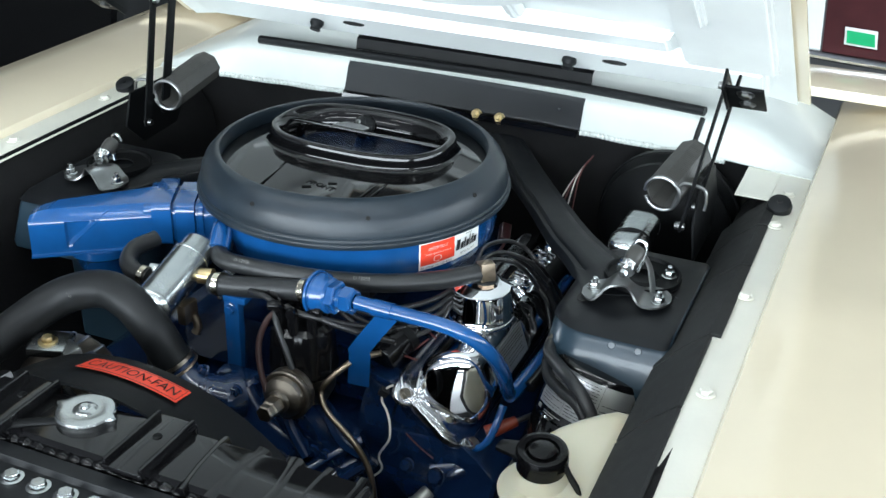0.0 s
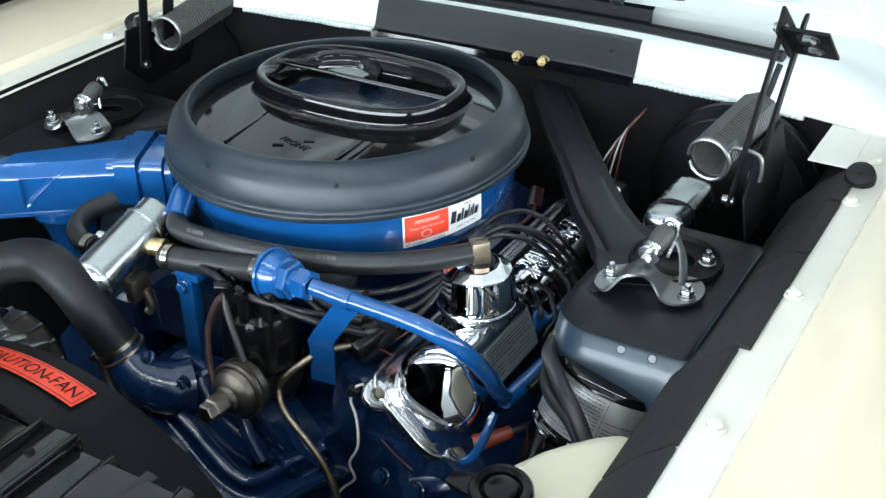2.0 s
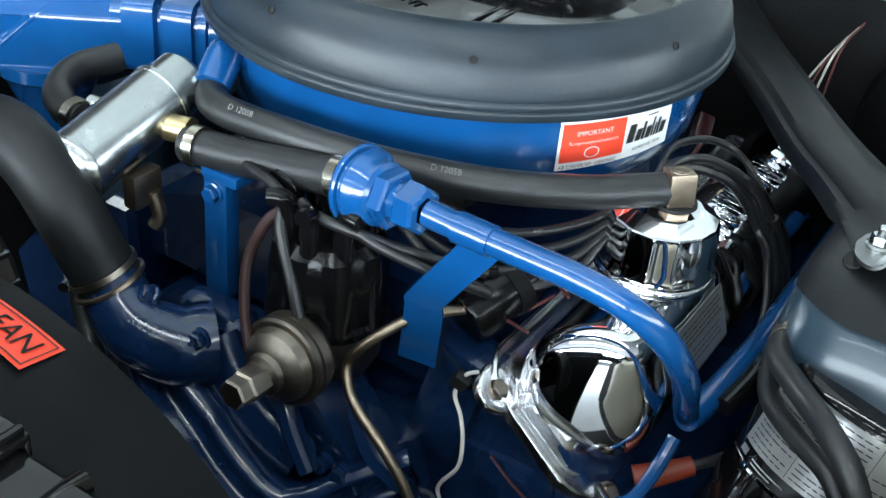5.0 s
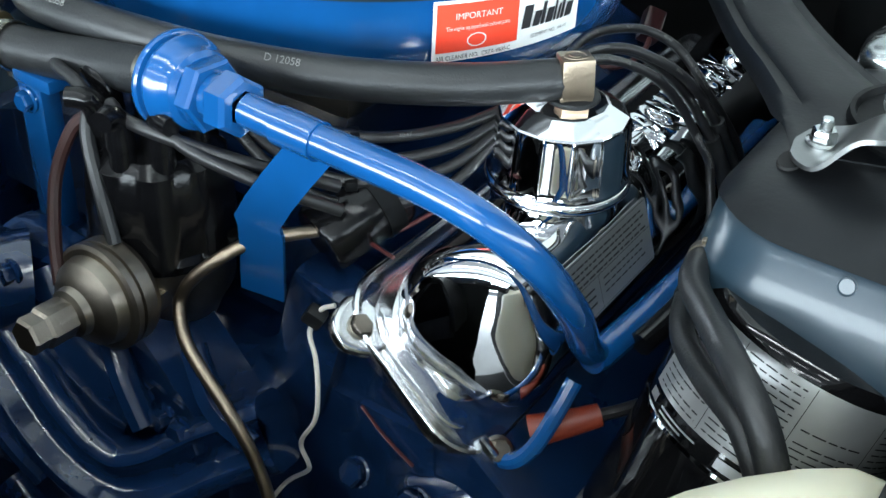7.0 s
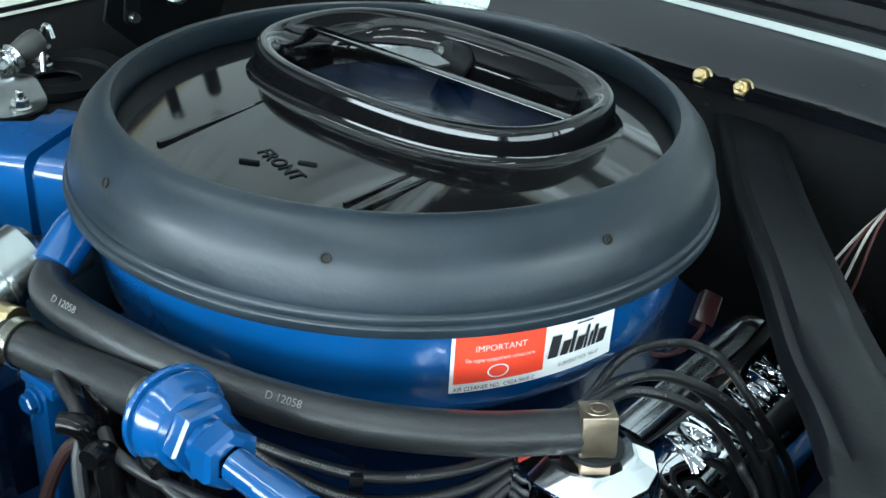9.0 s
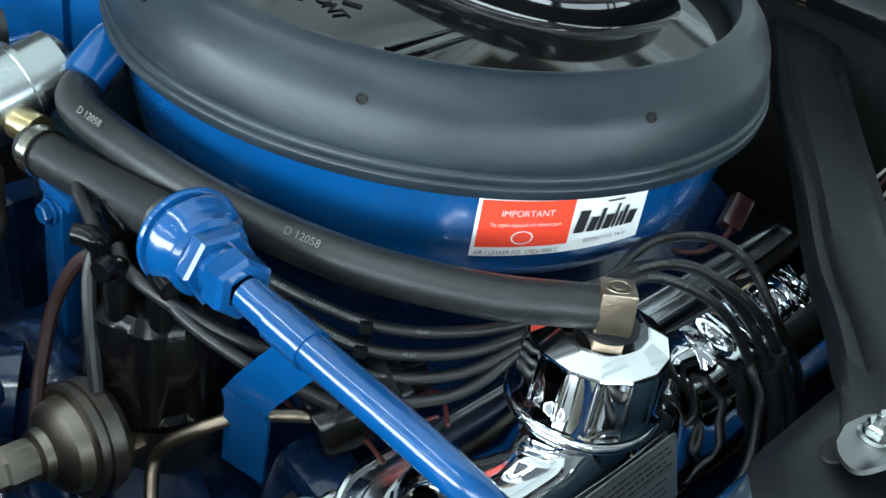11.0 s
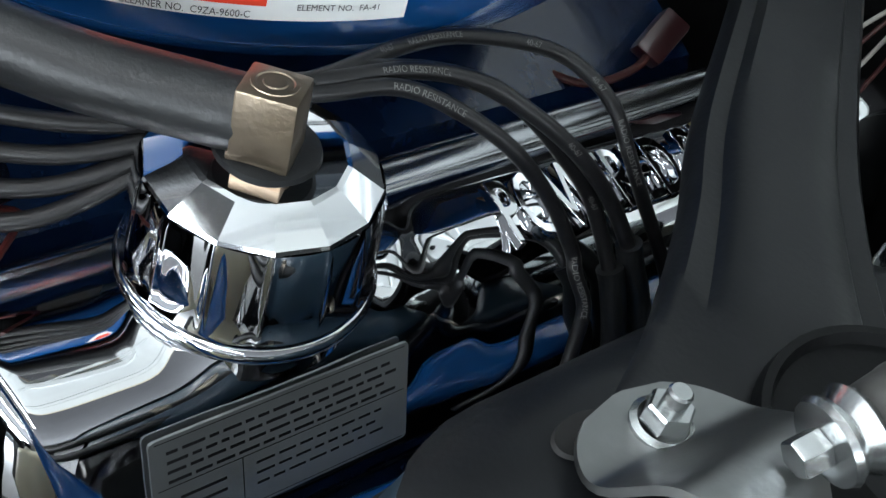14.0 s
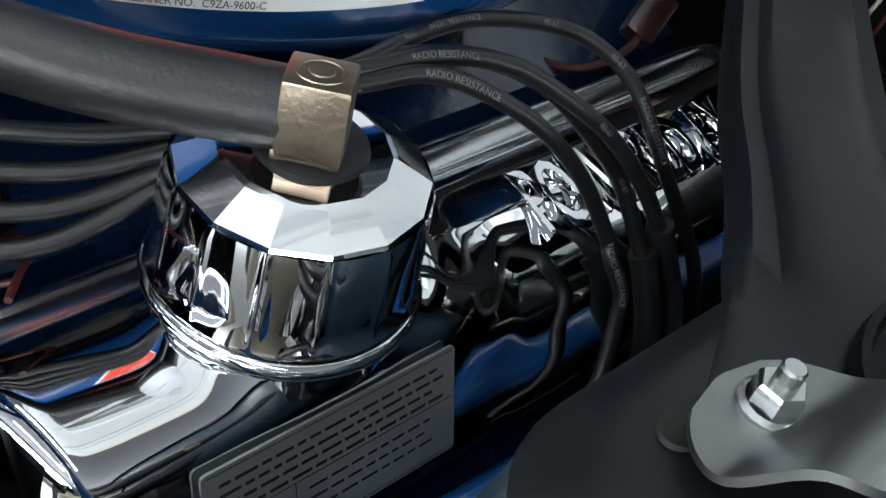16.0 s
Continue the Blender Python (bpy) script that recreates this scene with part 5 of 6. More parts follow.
# ---- pipes and wires round the distributor ----
thing("vacuum_pipe", pipe([(0.150, -0.200, 0.800), (0.138, -0.212, 0.799), (0.126, -0.226, 0.798), (0.117, -0.240, 0.798), (0.107, -0.256, 0.791), (0.094, -0.268, 0.777), (0.085, -0.272, 0.760), (0.090, -0.279, 0.748), (0.104, -0.286, 0.736), (0.139, -0.293, 0.713), (0.160, -0.294, 0.685), (0.170, -0.293, 0.651), (0.172, -0.290, 0.60), (0.17, -0.285, 0.55)], 0.0042, n=8, seg=12), M_BRASS, "bent bronze-coloured metal pipe beside the distributor", "pipe")
wire = thing("sensor_wire", pipe([(0.168, -0.226, 0.765), (0.160, -0.230, 0.760), (0.156, -0.236, 0.745), (0.167, -0.244, 0.735), (0.176, -0.253, 0.722), (0.177, -0.257, 0.700), (0.162, -0.252, 0.672), (0.158, -0.249, 0.658), (0.161, -0.246, 0.643), (0.154, -0.240, 0.627), (0.140, -0.246, 0.612), (0.131, -0.262, 0.590), (0.124, -0.276, 0.565), (0.118, -0.286, 0.530)], 0.0016, n=6, seg=8), M_WHITEW, "thin off-white wire clipped to the valve cover", "wire")
part("wire_clip", box(0.157, -0.232, 0.755, 0.013, 0.010, 0.012, 0.002, pose(0, 0, 0, 10, 30, 20)), M_RUBBER, wire, "black wire clip")
thing("vacuum_line", pipe([(0.028, -0.315, 0.768), (0.010, -0.300, 0.790), (0.000, -0.285, 0.82), (0.008, -0.275, 0.85), (0.018, -0.268, 0.862)], 0.0042, n=8, seg=10), M_OLDRED, "faded red-brown rubber vacuum line", "vacuum line")
thing("vacuum_line", pipe([(0.052, -0.29, 0.795), (0.040, -0.285, 0.82), (0.022, -0.275, 0.85), (0.016, -0.265, 0.868)], 0.0045, n=8, seg=10), M_HOSE, "thin grey-black rubber vacuum line", "vacuum line")
for k, pts in enumerate(([(0.188, -0.195, 0.792), (0.160, -0.19, 0.79), (0.13, -0.20, 0.785), (0.10, -0.20, 0.78)], [(0.20, -0.16, 0.81), (0.175, -0.14, 0.805), (0.16, -0.15, 0.795), (0.17, -0.17, 0.79), (0.185, -0.15, 0.80)])):
    thing("lead_wire", pipe(pts, 0.0014, n=8, seg=8), M_REDW, "thin red lead wire behind the valve cover", "wire", "lead wires")


def ignition_wire(pts, r=0.0036, boot=None, marks=(), flip=1):
    w = thing("ignition_wire", pipe(pts, r, n=10, seg=12), M_WIRE, "black ignition wire with pale printed marking", "ignition wire", "ignition wires")
    for start, text in marks:
        wrapped_words("marking", text, 0.0035, pts, r, start, (0.47, -0.62, 0.62), M_PRINT, w, 1.0, flip)
    if boot:
        part("boot", pipe(boot, lambda t: 0.0062 - 0.0006 * t, n=8, seg=14), M_HOSE, w, "thick black rubber plug boot")
    return w


ignition_wire([(0.205, -0.080, 0.868), (0.214, -0.050, 0.868), (0.220, -0.020, 0.868), (0.231, 0.000, 0.862), (0.246, 0.022, 0.848), (0.258, 0.042, 0.825), (0.269, 0.056, 0.800), (0.275, 0.057, 0.791), (0.283, 0.062, 0.776), (0.288, 0.060, 0.760), (0.295, 0.053, 0.740), (0.299, 0.042, 0.726), (0.303, 0.025, 0.712)], 0.0034, marks=((0.060, "RADIO RESISTANCE"), (0.182, "RADIO RESISTANCE")))
ignition_wire([(0.206, -0.072, 0.871), (0.211, -0.041, 0.870), (0.213, -0.010, 0.868), (0.219, 0.017, 0.862), (0.231, 0.038, 0.852), (0.244, 0.055, 0.835), (0.255, 0.071, 0.815), (0.265, 0.078, 0.798), (0.277, 0.082, 0.780)], boot=[(0.275, 0.081, 0.784), (0.279, 0.083, 0.776), (0.288, 0.086, 0.755), (0.293, 0.089, 0.735), (0.296, 0.094, 0.70)], marks=((0.050, "RADIO RESISTANCE"), (0.108, "40-67"), (0.172, "40-67")))
ignition_wire([(0.204, -0.030, 0.867), (0.213, 0.000, 0.866), (0.224, 0.022, 0.862), (0.236, 0.040, 0.852), (0.248, 0.056, 0.840), (0.258, 0.070, 0.825), (0.266, 0.082, 0.808), (0.275, 0.091, 0.790)], boot=[(0.273, 0.090, 0.794), (0.277, 0.094, 0.782), (0.283, 0.101, 0.765), (0.292, 0.104, 0.745), (0.300, 0.106, 0.71)], marks=((0.100, "40-67"),))
ignition_wire([(0.212, -0.070, 0.872), (0.208, -0.040, 0.870), (0.198, -0.004, 0.866), (0.194, 0.027, 0.862), (0.199, 0.055, 0.858), (0.208, 0.079, 0.852), (0.221, 0.091, 0.845), (0.234, 0.098, 0.835), (0.248, 0.101, 0.820), (0.260, 0.109, 0.800), (0.273, 0.117, 0.780), (0.283, 0.124, 0.760), (0.290, 0.130, 0.735)], 0.0034, marks=((0.055, "40-67"), (0.072, "RADIO RESISTANCE"), (0.135, "40-67"), (0.172, "40-67"), (0.195, "RADIO RESISTANCE")))
bundle = [((0.085, -0.205, 0.862), 0.000), ((0.105, -0.200, 0.850), -0.004), ((0.112, -0.206, 0.840), -0.008), ((0.116, -0.212, 0.830), -0.012)]
for k, (s, dz) in enumerate(bundle):
    ignition_wire([(0.064, -0.205 - 0.004 * k, 0.868), s, (0.142 + 0.004 * k, -0.170 - 0.006 * k, 0.848 - 0.012 * k), (0.178 + 0.004 * k, -0.128 - 0.006 * k, 0.848 - 0.010 * k), (0.200, -0.085 - 0.004 * k, 0.856 - 0.005 * k), (0.205, -0.045, 0.860)], marks=((0.03, "40-67"), (0.055 + 0.008 * k, "RADIO RESISTANCE"), (0.115, "40-67")))
sep = thing("wire_separator", merge(*[box(0.139 + 0.004 * k, -0.172 - 0.006 * k, 0.848 - 0.012 * k, 0.008, 0.013, 0.007, 0.0015, pose(0, 0, 0, 0, 0, 40)) for k in range(4)]), M_SATIN, "black plastic ignition wire separator", "wire separator")
for pts in ([(0.020, -0.268, 0.872), (0.0, -0.262, 0.876), (-0.03, -0.25, 0.872), (-0.06, -0.22, 0.86), (-0.07, -0.15, 0.83)], [(0.03, -0.262, 0.87), (0.05, -0.268, 0.868), (0.085, -0.262, 0.864), (0.12, -0.24, 0.852), (0.15, -0.20, 0.83)], [(0.065, -0.255, 0.868), (0.09, -0.262, 0.862), (0.13, -0.245, 0.846), (0.16, -0.21, 0.822)]):
    ignition_wire(pts, 0.004)

coil = empty("ignition_coil", (0.165, -0.18, 0.79), "gloss black ignition coil held in a dark steel band", "ignition coil")
KM = along((0.138, -0.206, 0.788), (0.160, -0.146, 0.812))
part("can", lathe([(0, 0), (0.0215, 0.001), (0.0235, 0.004), (0.0235, 0.056), (0.0215, 0.060), (0.012, 0.062), (0.010, 0.074), (0, 0.075)], KM, 40), M_BAKE, coil, "gloss black can")
part("bracket", lathe([(0.0238, 0.040), (0.0250, 0.040), (0.0250, 0.052), (0.0238, 0.052)], KM, 40, closed=True), M_SATIN, coil, "dark steel band")
part("bracket_screw", hexbolt(KM @ Matrix.Translation((0.025, 0, 0.046)) @ pose(0, 0, 0, 0, 90, 0), 0.004, 0.005, 1.3), M_ZINC, coil)

# ---- engine: block, heads, intake, timing cover, water pump ----
eng = empty("engine", (MID, -0.05, 0.35), "blue painted engine in cast iron darkened for shade, with timing cover and heads", "engine")
part("block", box(MID, 0.02, 0.50, 0.30, 0.56, 0.36, 0.02), M_CAST_SHADED, eng)
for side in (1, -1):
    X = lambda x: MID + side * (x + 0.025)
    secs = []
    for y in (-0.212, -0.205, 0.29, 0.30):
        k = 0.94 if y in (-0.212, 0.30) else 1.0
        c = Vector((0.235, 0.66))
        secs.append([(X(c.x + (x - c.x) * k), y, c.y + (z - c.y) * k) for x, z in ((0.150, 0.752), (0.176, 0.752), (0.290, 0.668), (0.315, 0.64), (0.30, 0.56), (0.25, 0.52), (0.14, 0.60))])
    part("cylinder_head", loft(secs), M_CAST_SHADED, eng, "blue cast cylinder head, shade in its colour", smooth=30)
part("intake_manifold", loft([[(x, y, z) for x, z in ((MID - 0.19, 0.70), (MID - 0.17, 0.76), (MID - 0.10, 0.785), (MID + 0.10, 0.785), (MID + 0.17, 0.76), (MID + 0.19, 0.70))] for y in (-0.19, 0.28)]), M_CAST_SHADED, eng, smooth=30)
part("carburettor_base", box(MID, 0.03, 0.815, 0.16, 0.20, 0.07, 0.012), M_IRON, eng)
part("strap_pad", box(0.140, -0.203, 0.715, 0.05, 0.040, 0.11, 0.010, pose(0, 0, 0, 0, 14, 0)), M_CAST_SHADED, eng)
part("front_face", box(0.165, -0.196, 0.61, 0.15, 0.03, 0.16, 0.012, pose(0, 0, 0, 6, 0, 0)), M_CAST_SHADED, eng)
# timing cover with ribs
part("timing_cover", loft([[(x, y, z) for x, z in ((-0.16, 0.45), (-0.14, 0.66), (-0.05, 0.735), (0.06, 0.735), (0.13, 0.66), (0.14, 0.45))] for y in (-0.235, -0.29)]), M_CAST_SHADED, eng, smooth=30)
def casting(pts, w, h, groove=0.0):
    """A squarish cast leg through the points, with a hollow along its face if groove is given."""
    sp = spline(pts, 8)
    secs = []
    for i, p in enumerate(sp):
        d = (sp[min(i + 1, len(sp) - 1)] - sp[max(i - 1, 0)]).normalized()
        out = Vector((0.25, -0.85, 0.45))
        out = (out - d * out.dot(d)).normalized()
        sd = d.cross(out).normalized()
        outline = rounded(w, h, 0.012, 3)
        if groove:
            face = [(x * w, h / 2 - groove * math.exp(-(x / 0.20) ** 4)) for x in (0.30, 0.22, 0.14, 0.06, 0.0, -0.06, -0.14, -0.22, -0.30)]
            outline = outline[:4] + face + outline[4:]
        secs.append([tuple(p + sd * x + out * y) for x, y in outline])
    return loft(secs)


part("pump_leg", casting([(-0.070, -0.306, 0.722), (-0.054, -0.314, 0.703), (-0.018, -0.320, 0.684), (0.016, -0.324, 0.660), (0.044, -0.322, 0.640), (0.069, -0.316, 0.633), (0.095, -0.304, 0.644), (0.118, -0.285, 0.661), (0.150, -0.262, 0.680)], 0.050, 0.050, 0.013), M_CAST_SHADED, eng, "blue cast pump leg with a hollowed face, shade in its colour", smooth=45)
part("pump_leg", casting([(-0.030, -0.285, 0.735), (-0.002, -0.292, 0.705), (0.030, -0.292, 0.680), (0.060, -0.288, 0.668)], 0.040, 0.040), M_CAST_SHADED, eng, smooth=45)
part("leg_web", pipe([(-0.060, -0.342, 0.700), (-0.030, -0.350, 0.676), (0.000, -0.352, 0.650), (0.022, -0.348, 0.628)], 0.008, n=6, seg=10), M_CAST_SHADED, eng, "raised rib of the casting")
part("hose_nipple", lathe([(0.014, 0), (0.016, 0.002), (0.016, 0.012), (0.012, 0.014), (0.012, 0.032), (0, 0.033)], along((-0.055, -0.345, 0.655), (-0.085, -0.372, 0.640)), 20), M_CAST_SHADED, eng)
part("pump_leg", casting([(-0.02, -0.345, 0.590), (0.03, -0.350, 0.565), (0.09, -0.335, 0.575), (0.15, -0.31, 0.60)], 0.050, 0.046), M_CAST_SHADED, eng, smooth=45)
part("casting_rib", casting([(0.030, -0.285, 0.735), (0.055, -0.300, 0.705), (0.078, -0.306, 0.675)], 0.018, 0.024), M_CAST_SHADED, eng, smooth=45)
part("casting_rib", casting([(0.095, -0.275, 0.728), (0.12, -0.285, 0.70), (0.15, -0.285, 0.685)], 0.016, 0.022), M_CAST_SHADED, eng, smooth=45)
part("water_pump", lathe([(0, 0), (0.075, 0), (0.07, 0.03), (0.045, 0.05), (0, 0.05)], Matrix.Translation((MID, -0.29, 0.56)) @ pose(0, 0, 0, 90), 40), M_CAST_SHADED, eng, "blue cast water pump, shade in its colour")
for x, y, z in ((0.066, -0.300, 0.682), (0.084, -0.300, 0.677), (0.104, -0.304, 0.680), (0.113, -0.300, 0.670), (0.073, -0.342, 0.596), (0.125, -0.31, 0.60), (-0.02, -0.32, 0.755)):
    part("cover_bolt", hexbolt(Matrix.Translation((x, y + 0.006, z)) @ pose(0, 0, 0, 80), 0.0075, 0.010, 1.3), M_CAST_SHADED, eng)
SM = along((0.192, -0.262, 0.572), (0.224, -0.206, 0.604))
part("sender", merge(lathe([(0, -0.010), (0.017, -0.010), (0.0185, -0.006), (0.0185, 0.020), (0.0165, 0.024), (0.010, 0.025)], SM, 8), lathe([(0.0125, 0.022), (0.0125, 0.034), (0.0105, 0.036), (0.0105, 0.058), (0.0095, 0.060), (0.006, 0.0605), (0.0055, 0.056), (0, 0.056)], SM, 20), box(0.2045, -0.243, 0.588, 0.010, 0.012, 0.030, 0.002, pose(0, 0, 0, 35, 20, 0))), M_ALLOY, eng, "pale grey cast fuel fitting", smooth=25)
for x, y, z, r in ((0.300, -0.140, 0.600, 0.014), (0.318, -0.118, 0.605, 0.017)):
    part("pipe_end", lathe([(r * 0.7, -0.05), (r * 0.72, -0.004), (r, -0.003), (r * 1.04, 0.001), (r, 0.006), (r * 0.8, 0.007), (r * 0.74, 0.002), (0, 0.001)], Matrix.Translation((x, y, z)) @ pose(0, 0, 0, 25, 15, 0), 28), M_ALLOY, eng, "dull grey round pipe end")
part("lower_bolt", hexbolt(along((0.118, -0.290, 0.556), (0.130, -0.330, 0.590)), 0.010, 0.012, 1.35), M_ALLOY, eng, "dull grey bolt")
part("lower_bolt", hexbolt(along((0.086, -0.300, 0.552), (0.095, -0.345, 0.585)), 0.008, 0.010, 1.35), M_ALLOY, eng, "dull grey bolt")
part("head_boss", casting([(0.222, -0.212, 0.630), (0.250, -0.206, 0.640), (0.280, -0.192, 0.650)], 0.030, 0.026), M_CAST_SHADED, eng, smooth=45)
part("head_bolt", hexbolt(Matrix.Translation((0.236, -0.232, 0.640)) @ pose(0, 0, 0, 55), 0.011, 0.012, 1.2), M_CAST_SHADED, eng)
part("head_bolt", hexbolt(Matrix.Translation((0.196, -0.240, 0.652)) @ pose(0, 0, 0, 55), 0.009, 0.010, 1.2), M_CAST_SHADED, eng)
part("gasket_edge", pipe([(0.185, -0.2215, 0.690), (0.205, -0.2225, 0.675), (0.226, -0.2205, 0.660)], 0.0016, n=5, seg=8, flat=0.5), M_REDW, eng, "dark red gasket edge")
part("spark_boot", pipe([(0.285, -0.180, 0.694), (0.301, -0.168, 0.700), (0.318, -0.152, 0.706)], lambda t: 0.0105 - 0.003 * t, n=6, seg=14), M_ORANGE, eng, "orange-red plug boot")
part("plug_lead", pipe([(0.316, -0.154, 0.705), (0.330, -0.134, 0.706), (0.345, -0.09, 0.70), (0.345, -0.02, 0.71)], 0.0042, n=6, seg=10), M_WIRE, eng, "black plug lead")
neck = thing("thermostat_neck", merge(pipe([(-0.104, -0.323, 0.782), (-0.094, -0.325, 0.764), (-0.072, -0.326, 0.748), (-0.045, -0.315, 0.738), (-0.03, -0.295, 0.735)], lambda t: 0.0235 + 0.010 * t, n=8, seg=24), box(-0.045, -0.270, 0.730, 0.07, 0.04, 0.05, 0.018, None, 3)), M_CAST_SHADED, "blue cast thermostat neck, shade in its colour", "thermostat neck")
for x, y, z in ((-0.066, -0.318, 0.775), (-0.022, -0.316, 0.752)):
    part("neck_bolt", hexbolt(Matrix.Translation((x, y, z)) @ pose(0, 0, 0, 40, -20), 0.007, 0.010, 1.3), M_CAST_SHADED, neck)
abr = thing("alternator_bracket", merge(box(-0.066, -0.240, 0.795, 0.024, 0.016, 0.115, 0.004), box(-0.060, -0.235, 0.850, 0.036, 0.03, 0.010, 0.003)), M_BLUE, "upright blue steel bracket under the canister", "bracket")
part("bracket_bolt", hexbolt(Matrix.Translation((-0.066, -0.248, 0.835)) @ pose(0, 0, 0, 90), 0.007, 0.008, 1.3), M_BLUE, abr)
rh = [(-0.100, -0.322, 0.768), (-0.112, -0.327, 0.792), (-0.130, -0.335, 0.832), (-0.165, -0.335, 0.866), (-0.212, -0.332, 0.872), (-0.270, -0.352, 0.852), (-0.312, -0.42, 0.816), (-0.33, -0.50, 0.790), (-0.335, -0.575, 0.79)]
rhose = thing("radiator_hose", pipe(rh, 0.0255, n=10, seg=28), M_RUBBER, "thick black upper radiator hose", "radiator hose")
part("end_bead", lathe([(0.0256, -0.003), (0.0272, -0.002), (0.0272, 0.002), (0.0256, 0.003)], along((-0.1030, -0.3232, 0.774), (-0.1085, -0.3255, 0.785)), 32, closed=True), M_RUBBER, rhose)
for k in range(5):
    part("hose_mark", box(-0.262 + 0.006 * k, -0.3485 - 0.003 * k, 0.8795 - 0.0023 * k, 0.0035, 0.010, 0.0006, 0.0, pose(0, 0, 0, 0, 18, 25)), M_PRINT, rhose)
clamp((-0.1085, -0.3255, 0.785), (-0.113, -0.3275, 0.794), 0.0262, "radiator hose clamps", 0.005, True)
thing("bypass_hose", pipe([(-0.155, -0.30, 0.80), (-0.150, -0.315, 0.76), (-0.125, -0.33, 0.72), (-0.085, -0.355, 0.685), (-0.065, -0.365, 0.67)], 0.009, n=8, seg=14), M_HOSE, "thin black bypass hose", "hose")
bw = thing("bypass_clamp", lathe([(0.0096, -0.004), (0.0108, -0.004), (0.0108, 0.004), (0.0096, 0.004)], along((-0.082, -0.357, 0.684), (-0.065, -0.365, 0.67)), 28, closed=True), M_ZINC, "small bright clamp on the thin bypass hose", "hose clamp")
part("clamp_screw", hexbolt(along((-0.074, -0.368, 0.686), (-0.066, -0.384, 0.694)), 0.006, 0.010, 1.2), M_ZINC, bw)
part("stud_clamp", hexbolt(Matrix.Translation((-0.055, -0.378, 0.700)) @ pose(0, 0, 0, 60), 0.009, 0.010, 1.3), M_ZINC, eng)
# exhaust rail and far-side odds
dip = thing("oil_dipstick_tube", pipe([(0.320, -0.112, 0.737), (0.3245, -0.090, 0.7415), (0.329, -0.05, 0.748), (0.333, 0.08, 0.757), (0.330, 0.22, 0.765)], 0.0085, n=6, seg=12), M_GLOSS, "gloss black tube along the cylinder head", "tube")
for p, q in (((0.3330, 0.110, 0.7585), (0.3328, 0.120, 0.7592)), ((0.3305, -0.012, 0.7510), (0.3310, 0.000, 0.7522))):
    part("tube_band", lathe([(0.0088, -0.004), (0.0102, -0.003), (0.0102, 0.003), (0.0088, 0.004)], along(p, q), 24, closed=True), M_IRON, dip, "dull metal band")
th = thing("tower_hose", pipe([(0.347, -0.066, 0.824), (0.3445, -0.092, 0.8115), (0.351, -0.130, 0.812), (0.374, -0.162, 0.816), (0.402, -0.200, 0.824), (0.428, -0.223, 0.815), (0.446, -0.233, 0.785), (0.455, -0.236, 0.740), (0.458, -0.236, 0.660)], 0.0088, n=8, seg=14), M_HOSE, "black rubber hose clipped to the shock tower", "hose")
part("hose_clip", merge(lathe([(0.0090, -0.003), (0.0100, -0.003), (0.0100, 0.003), (0.0090, 0.003)], along((0.3462, -0.104, 0.8113), (0.3505, -0.128, 0.8118)), 20, closed=True), box(0.345, -0.104, 0.8215, 0.003, 0.004, 0.006, 0.001, pose(0, 0, 0, 20, -15, 0))), M_IRON, th, "dull metal hose clip")
th = thing("tower_hose", pipe([(0.346, -0.055, 0.812), (0.343, -0.085, 0.796), (0.344, -0.112, 0.787), (0.358, -0.150, 0.788), (0.386, -0.186, 0.796), (0.418, -0.212, 0.796), (0.440, -0.226, 0.768), (0.450, -0.232, 0.720), (0.452, -0.232, 0.650)], 0.0075, n=8, seg=14), M_HOSE, "black rubber hose clipped to the shock tower", "hose")
part("hose_sleeve", lathe([(0.0077, -0.012), (0.0084, -0.011), (0.0084, 0.011), (0.0077, 0.012)], along((0.3435, -0.104, 0.7895), (0.3445, -0.114, 0.7868)), 20, closed=True), M_RUBBER, th, "short black rubber sleeve")

# ---- brake master cylinder and heater odds ----
booster = empty("brake_booster", (0.40, 0.36, 0.72), "gloss black round brake booster behind the shock tower", "brake booster")
part("shell", lathe([(0, 0), (0.11, 0), (0.118, 0.01), (0.118, 0.03), (0.108, 0.045), (0.112, 0.05), (0.112, 0.06), (0.09, 0.085), (0.05, 0.10), (0, 0.10)], Matrix.Translation((0.385, 0.42, 0.79)) @ pose(0, 0, 0, 90), 56), M_SATIN, booster)
part("clamp_band", lathe([(0.1175, 0.008), (0.121, 0.010), (0.121, 0.022), (0.1175, 0.024)], Matrix.Translation((0.385, 0.42, 0.79)) @ pose(0, 0, 0, 90), 56), M_SATIN, booster, "black clamp band")
master = thing("master_cylinder", box(0.378, 0.182, 0.846, 0.056, 0.130, 0.054, 0.023, pose(0, 0, 0, 0, 0, 0), 4), M_CAN, "pale zinc brake master cylinder with a wire bail", "master cylinder")
part("bail", pipe([(0.348, 0.15, 0.84), (0.354, 0.15, 0.866), (0.378, 0.155, 0.8755), (0.401, 0.16, 0.866), (0.408, 0.16, 0.84)], 0.0026, n=6, seg=8), M_SATIN, master, "dark wire bail")
for k in range(4):
    thing("loom_wire", pipe([(0.19 + 0.006 * k, 0.33, 0.72), (0.21 + 0.01 * k, 0.30, 0.80), (0.225 + 0.006 * k, 0.33, 0.845 + 0.008 * k), (0.235 + 0.004 * k, 0.39, 0.865 + 0.006 * k)], 0.0013, n=8, seg=6), M_REDW if k % 2 else M_WHITEW, "thin red and white loom wire on the firewall", "wire", "firewall wires")
plug = thing("wire_connector", box(0.150, 0.235, 0.785, 0.018, 0.03, 0.016, 0.003, pose(0, 0, 0, 40, 20, 30)), M_MAROON, "brown plastic wire connector behind the air cleaner", "connector")
